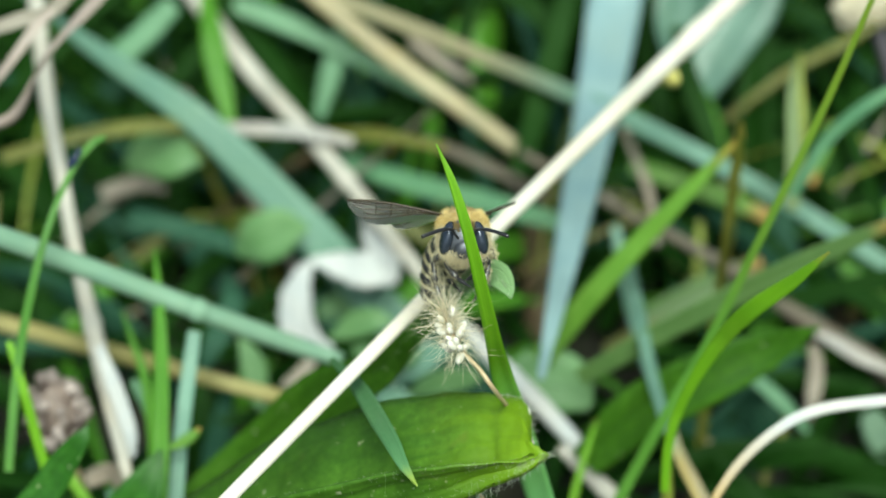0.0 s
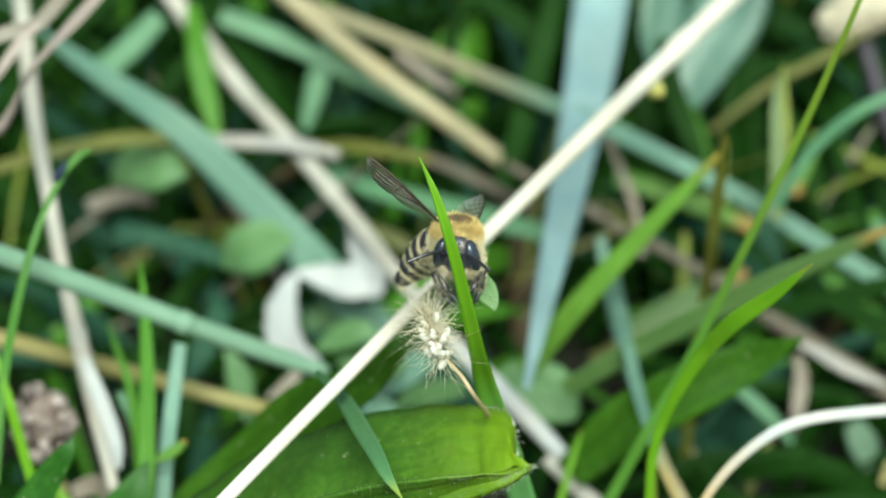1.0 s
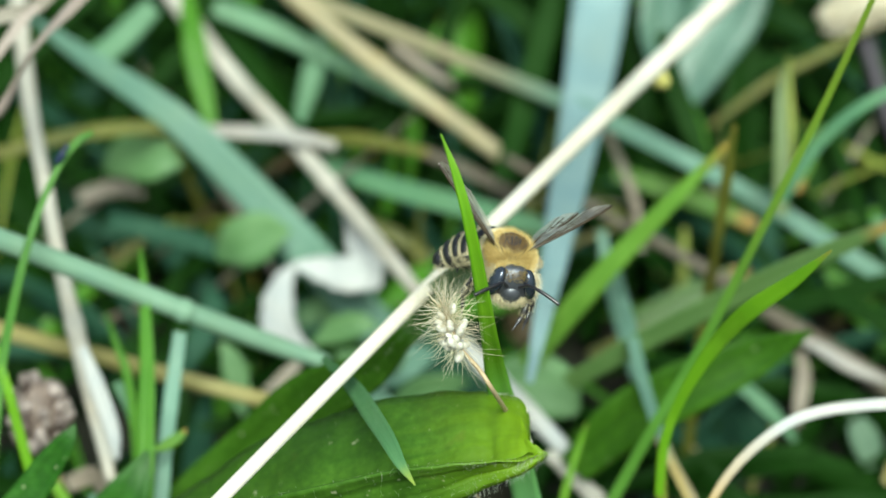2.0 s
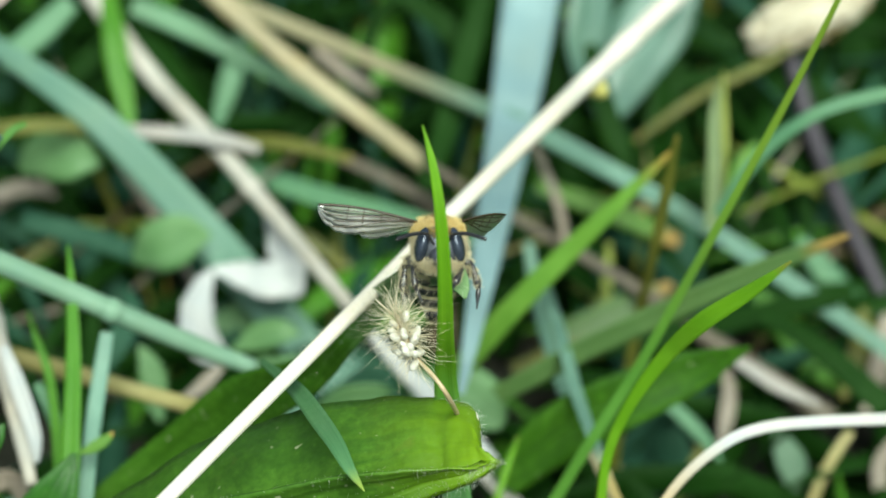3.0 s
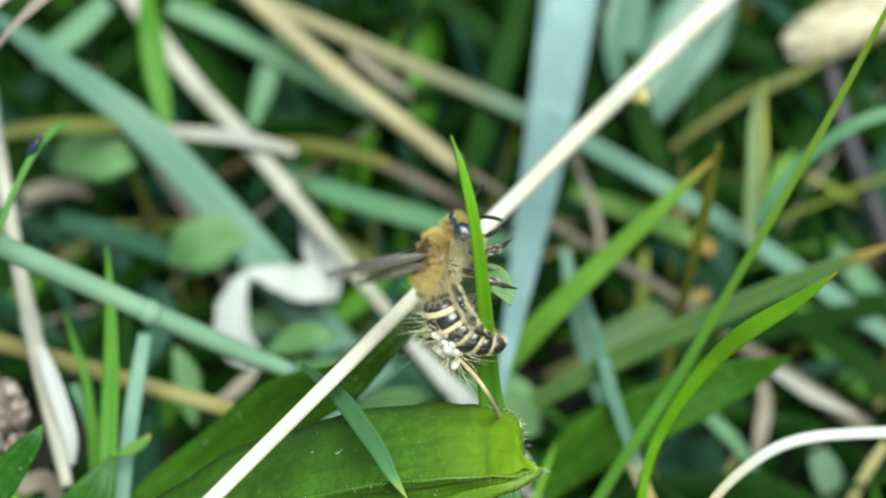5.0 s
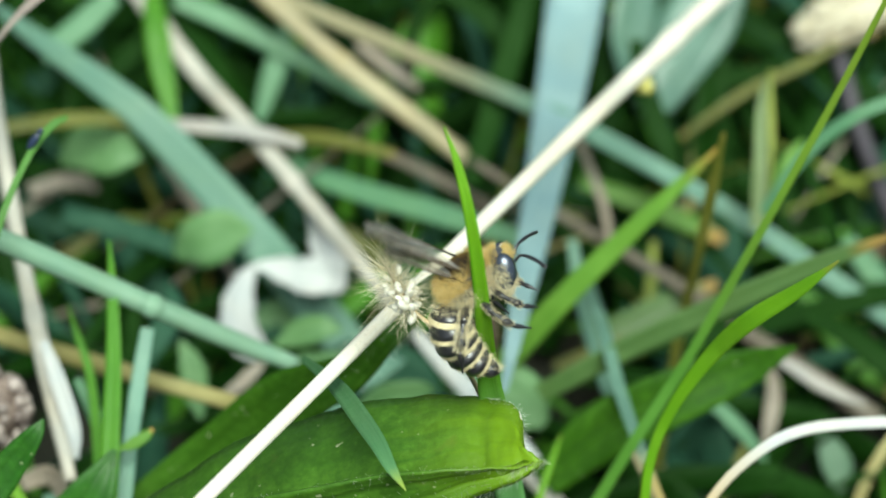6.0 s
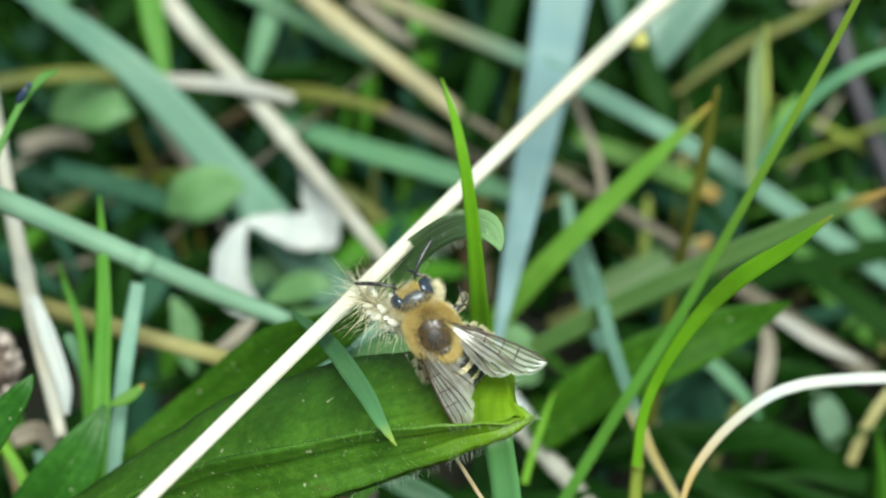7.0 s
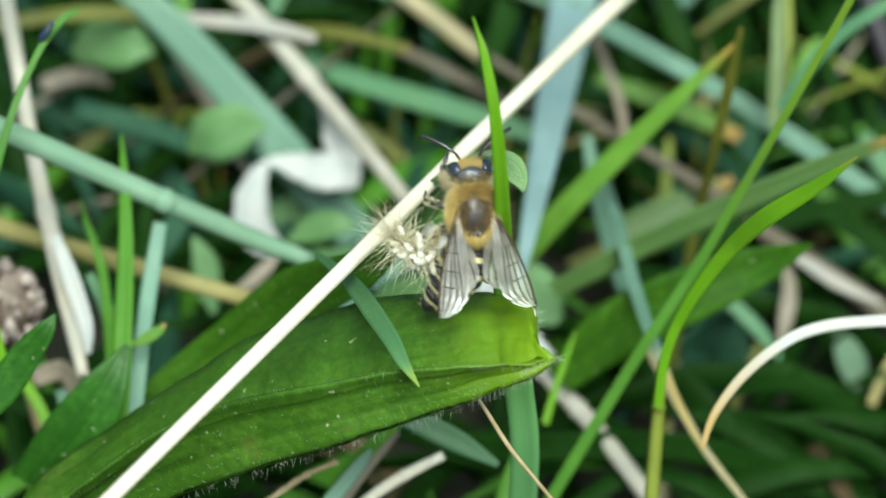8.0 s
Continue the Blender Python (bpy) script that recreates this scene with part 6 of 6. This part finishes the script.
# seconds; for each side's wings the angle swept back from straight out, the lift and the pitch, in degrees
RIGHT_WINGS = [(0.0, 10, 8, 58), (0.5, 10, 12, 50), (1.0, 8, 42, 45), (1.2, 10, 22, 35), (2.3, 25, 52, 5), (2.5, 25, 56, 5), (3.0, 2, 10, 75), (3.4, 12, 8, 50),
    (3.6, 40, 10, 20), (3.9, 50, 14, 0), (4.1, 66, 20, 0), (4.7, 74, 26, 0), (5.8, 76, 38, 0), (6.2, 74, 34, 0), (6.5, 10, 16, 25), (6.6, 52, 8, 0),
    (6.8, 58, 3, 0), (7.0, 52, 6, 0), (7.5, 76, 8, 0), (7.8, 72, 6, 0), (8.0, 70, 6, 0)]
LEFT_WINGS = [(0.0, 66, 2, 15), (0.5, 64, 2, 15), (1.0, 78, 2, 15), (1.2, 60, 2, 20), (2.3, 30, 22, 25), (2.5, 30, 20, 25), (3.0, 58, 0, 55), (3.4, 60, 0, 45),
    (3.6, 40, 10, 20), (3.9, 50, 14, 0), (4.1, 66, 20, 0), (4.7, 74, 26, 0), (5.8, 76, 38, 0), (6.2, 74, 34, 0), (6.5, 25, 72, 0), (6.6, 66, 8, 0),
    (6.8, 74, 3, 0), (7.0, 84, 3, 0), (7.5, 82, 8, 0), (7.8, 76, 8, 0), (8.0, 76, 8, 0)]
BEE_PATH = [
    (0, pose(0.00198, 0.01102, 0.07526, 30.7, -3.8, 179.3)),
    (0.3, pose(0.00255, 0.01126, 0.07557, 31.3, -6.5, -176.2)),
    (0.4, pose(0.00191, 0.01133, 0.07566, 28.5, -6.0, -176.8)),
    (0.5, pose(0.00199, 0.01122, 0.07552, 25.6, -5.4, -177.4)),
    (0.6, pose(0.00299, 0.01112, 0.07538, 22.7, -4.9, -178.0)),
    (0.9, pose(0.00309, 0.01117, 0.07545, 20.3, -9.0, -173.5)),
    (1.2, pose(0.00195, 0.01134, 0.07567, 20.2, -2.0, 174.9)),
    (2.3, pose(0.00621, 0.00928, 0.07235, -0.1, -15.1, -177.9)),
    (2.5, pose(0.00575, 0.01004, 0.07234, 3.2, -14.2, -179.6)),
    (2.7, pose(0.00412, 0.01095, 0.07320, 18.7, -8.8, -175.7)),
    (2.9, pose(0.00321, 0.01125, 0.07359, 26.1, -2.1, 179.1)),
    (3.1, pose(0.00385, 0.01166, 0.07411, 33.1, 0.2, 177.0)),
    (3.3, pose(0.00309, 0.01224, 0.07486, 33.1, -1.9, 177.6)),
    (3.4, pose(0.00452, 0.01179, 0.07429, 33.3, -2.8, 166.0)),
    (3.5, pose(0.00608, 0.01160, 0.07190, 32.1, -13.1, 134.6)),
    (3.6, pose(0.00618, 0.00876, 0.07183, 46.7, -19.4, 103.0)),
    (3.7, pose(0.00546, 0.00675, 0.07267, 78.5, -25.1, 42.3)),
    (3.8, pose(0.00285, 0.00472, 0.07316, 82.0, -6.8, 2.1)),
    (3.9, pose(0.00196, 0.00446, 0.07316, 77.6, -2.6, -13.1)),
    (4, pose(-0.00038, 0.00518, 0.07392, 68.8, 0.7, -34.8)),
    (4.2, pose(-0.00052, 0.00604, 0.07504, 65.3, -4.4, -47.5)),
    (4.5, pose(-0.00042, 0.00728, 0.07664, 66.4, -16.3, -70.1)),
    (4.7, pose(-0.00020, 0.00769, 0.07619, 64.3, -21.4, -72.1)),
    (5.8, pose(0.00100, 0.00650, 0.07350, 39.2, -18.2, -89.0)),
    (6, pose(0.00212, 0.00670, 0.07343, 36.4, -13.6, -89.5)),
    (6.3, pose(0.00174, 0.00752, 0.07319, 36.4, -10.3, -83.9)),
    (6.4, pose(0.00143, 0.00679, 0.07175, 54.9, 2.9, -42.2)),
    (6.5, pose(0.00124, 0.00523, 0.06923, 72.2, 0.8, -4.3)),
    (6.6, pose(0.00140, 0.00570, 0.06984, 69.0, -5.1, -2.1)),
    (6.8, pose(0.00082, 0.00557, 0.06968, 68.9, -8.3, -0.8)),
    (7, pose(0.00032, 0.00371, 0.06710, 66.2, -27.3, 11.9)),
    (7.2, pose(-0.00036, 0.00363, 0.06634, 66.4, -24.3, 10.1)),
    (7.4, pose(-0.00066, 0.00421, 0.06628, 66.3, -21.4, 9.0)),
    (7.5, pose(-0.00048, 0.00646, 0.06886, 67.4, -15.7, 3.2)),
    (7.6, pose(0.00028, 0.00704, 0.07011, 67.4, -11.3, 1.4)),
    (7.8, pose(0.00027, 0.00686, 0.07053, 67.2, -1.7, 3.2)),
    (8, pose(0.00158, 0.00629, 0.07044, 66.6, -1.2, 4.4)),
]
# head against the body: pitch and turn
NOD = [(0.0, 0, 0), (1.0, -12, -20), (1.2, 0, 0), (2.3, 0, 0), (3.0, 5, 0), (3.6, 15, 0), (4.5, -25, -20), (5.8, -25, 0), (6.4, -20, 0), (6.6, -25, 0), (8.0, -25, 0)]


def fluttering(rows):
    """The wing rows, with the quick trembling of the folded wings while the bee hangs on the blade."""
    told = list(zip(*rows))
    between = [k / 30 for k in range(117, 188)]
    found = [row for row in rows if not 3.89 < row[0] < 6.25]
    for n, t in enumerate(between):
        sweep, lift, pitch = (float(np.interp(t, told[0], told[c])) for c in (1, 2, 3))
        swing = (38 if t < 4.4 else 28) * (1 if n % 2 else -1)
        found.append((t, sweep + swing, lift + swing, pitch))
    return sorted(found)


def motions():
    walk(the_bee, BEE_PATH)
    walk(bee_head, [(t, pose(0, 1.8 * MM, -0.1 * MM, p, 0, y)) for t, p, y in NOD])
    rows = [[] for _ in bee_segments]
    for t, down, right in CURL:
        m = pose(0, -2.15 * MM, -0.75 * MM, down * 0.45, 0, right * 0.45)
        for k, (seg, long) in enumerate(bee_segments):
            rows[k].append((t, m))
            m = m @ pose(0, -long, 0, down * 0.11, 0, right * 0.11)
    for (seg, long), row in zip(bee_segments, rows):
        walk(seg, row)
    for wing, side, name, root in bee_wings:
        row = []
        for t, sweep, lift, pitch in fluttering(RIGHT_WINGS if side > 0 else LEFT_WINGS):
            if name == "hindwing":
                sweep, lift = sweep + 12, lift - 6
            row.append((t, pose(*root, pitch, -lift * side, -sweep * side)))
        walk(wing, row)
    for n, (leg, kind, side, root) in enumerate(bee_legs):
        row = []
        for k in range(17):
            a = math.sin(k * 1.9 + n * 2.1)
            tuck = 30 if k < 3 else 10
            row.append((k * 0.5, pose(*root, 12 * a, (tuck + 10 * a) * side, 9 * math.cos(k * 2.3 + n))))
        walk(leg, row)
    walk(tall, [(0, pose(0.00531, 0.00946, 0.05770, 0.0, 0.0, 0.00)), (0.5, pose(0.00531, 0.00946, 0.05770, 0.0, -0.15, 0.12)), (1.2, pose(0.00531, 0.00946, 0.05770, 0.0, -0.05, 0.04)), (2.3, pose(0.00471, 0.00950, 0.05771, -0.08, 3.50, -2.69)), (2.5, pose(0.00462, 0.00951, 0.05769, -0.15, 4.89, -3.76)), (3, pose(0.00454, 0.00952, 0.05769, -0.15, 4.90, -3.77)), (3.4, pose(0.00463, 0.00951, 0.05769, -0.04, 2.74, -2.10)), (3.5, pose(0.00463, 0.00951, 0.05768, -0.06, 3.11, -2.39)), (3.8, pose(0.00462, 0.00951, 0.05768, -0.11, -3.89, 3.00)), (4, pose(0.00471, 0.00951, 0.05768, -0.01, -1.22, 0.93)), (4.2, pose(0.00471, 0.00950, 0.05769, -0.01, 1.24, -0.95)), (4.5, pose(0.00471, 0.00950, 0.05769, -0.01, 1.25, -0.96)), (4.7, pose(0.00480, 0.00950, 0.05769, -0.01, 1.44, -1.10)), (5.8, pose(0.00488, 0.00949, 0.05770, 0.0, 0.56, -0.43)), (6.5, pose(0.00484, 0.00949, 0.05770, -0.03, 2.14, -1.64)), (7, pose(0.00485, 0.00949, 0.05769, -0.02, 1.86, -1.43)), (8, pose(0.00480, 0.00949, 0.05770, -0.06, 3.05, -2.35))])
    walk(seed_head, [(0, pose(0.00359, 0.00398, 0.06527, -0.05, -2.61, 2.00)), (0.5, pose(0.00356, 0.00350, 0.06572, -0.05, -2.60, 2.00)), (1, pose(0.00337, 0.00363, 0.06607, 0.0, -0.72, 0.55)), (1.2, pose(0.00343, 0.00372, 0.06582, -0.04, -2.18, 1.68)), (2.3, pose(0.00364, 0.00184, 0.06668, 0.00, 0.08, -0.06)), (2.5, pose(0.00377, 0.00344, 0.06527, -0.01, 1.23, -0.94)), (3, pose(0.00385, 0.00363, 0.06508, -0.14, -4.34, 3.34)), (3.5, pose(0.00403, 0.00376, 0.06465, -0.09, -3.53, 2.72)), (3.9, pose(0.00421, 0.00305, 0.06430, -0.05, 2.88, -2.21)), (4.2, pose(0.00391, 0.00328, 0.06469, -0.42, 8.06, -6.24)), (4.5, pose(0.00398, 0.00362, 0.06485, -0.15, -4.51, 3.47)), (4.7, pose(0.00387, 0.00342, 0.06519, -0.13, -4.28, 3.30)), (5.8, pose(0.00163, 0.00443, 0.06816, -0.43, -7.86, 6.09)), (6, pose(0.00096, 0.00516, 0.06846, -0.60, -9.26, 7.20)), (6.5, pose(0.00115, 0.00653, 0.06649, -1.37, -13.92, 10.98)), (7, pose(0.00202, 0.00556, 0.06491, -7.09, -29.73, 26.05)), (7.5, pose(0.00146, 0.00703, 0.06419, -6.74, -29.11, 25.34)), (8, pose(0.00222, 0.00598, 0.06457, -6.37, -28.42, 24.58))])


motions()
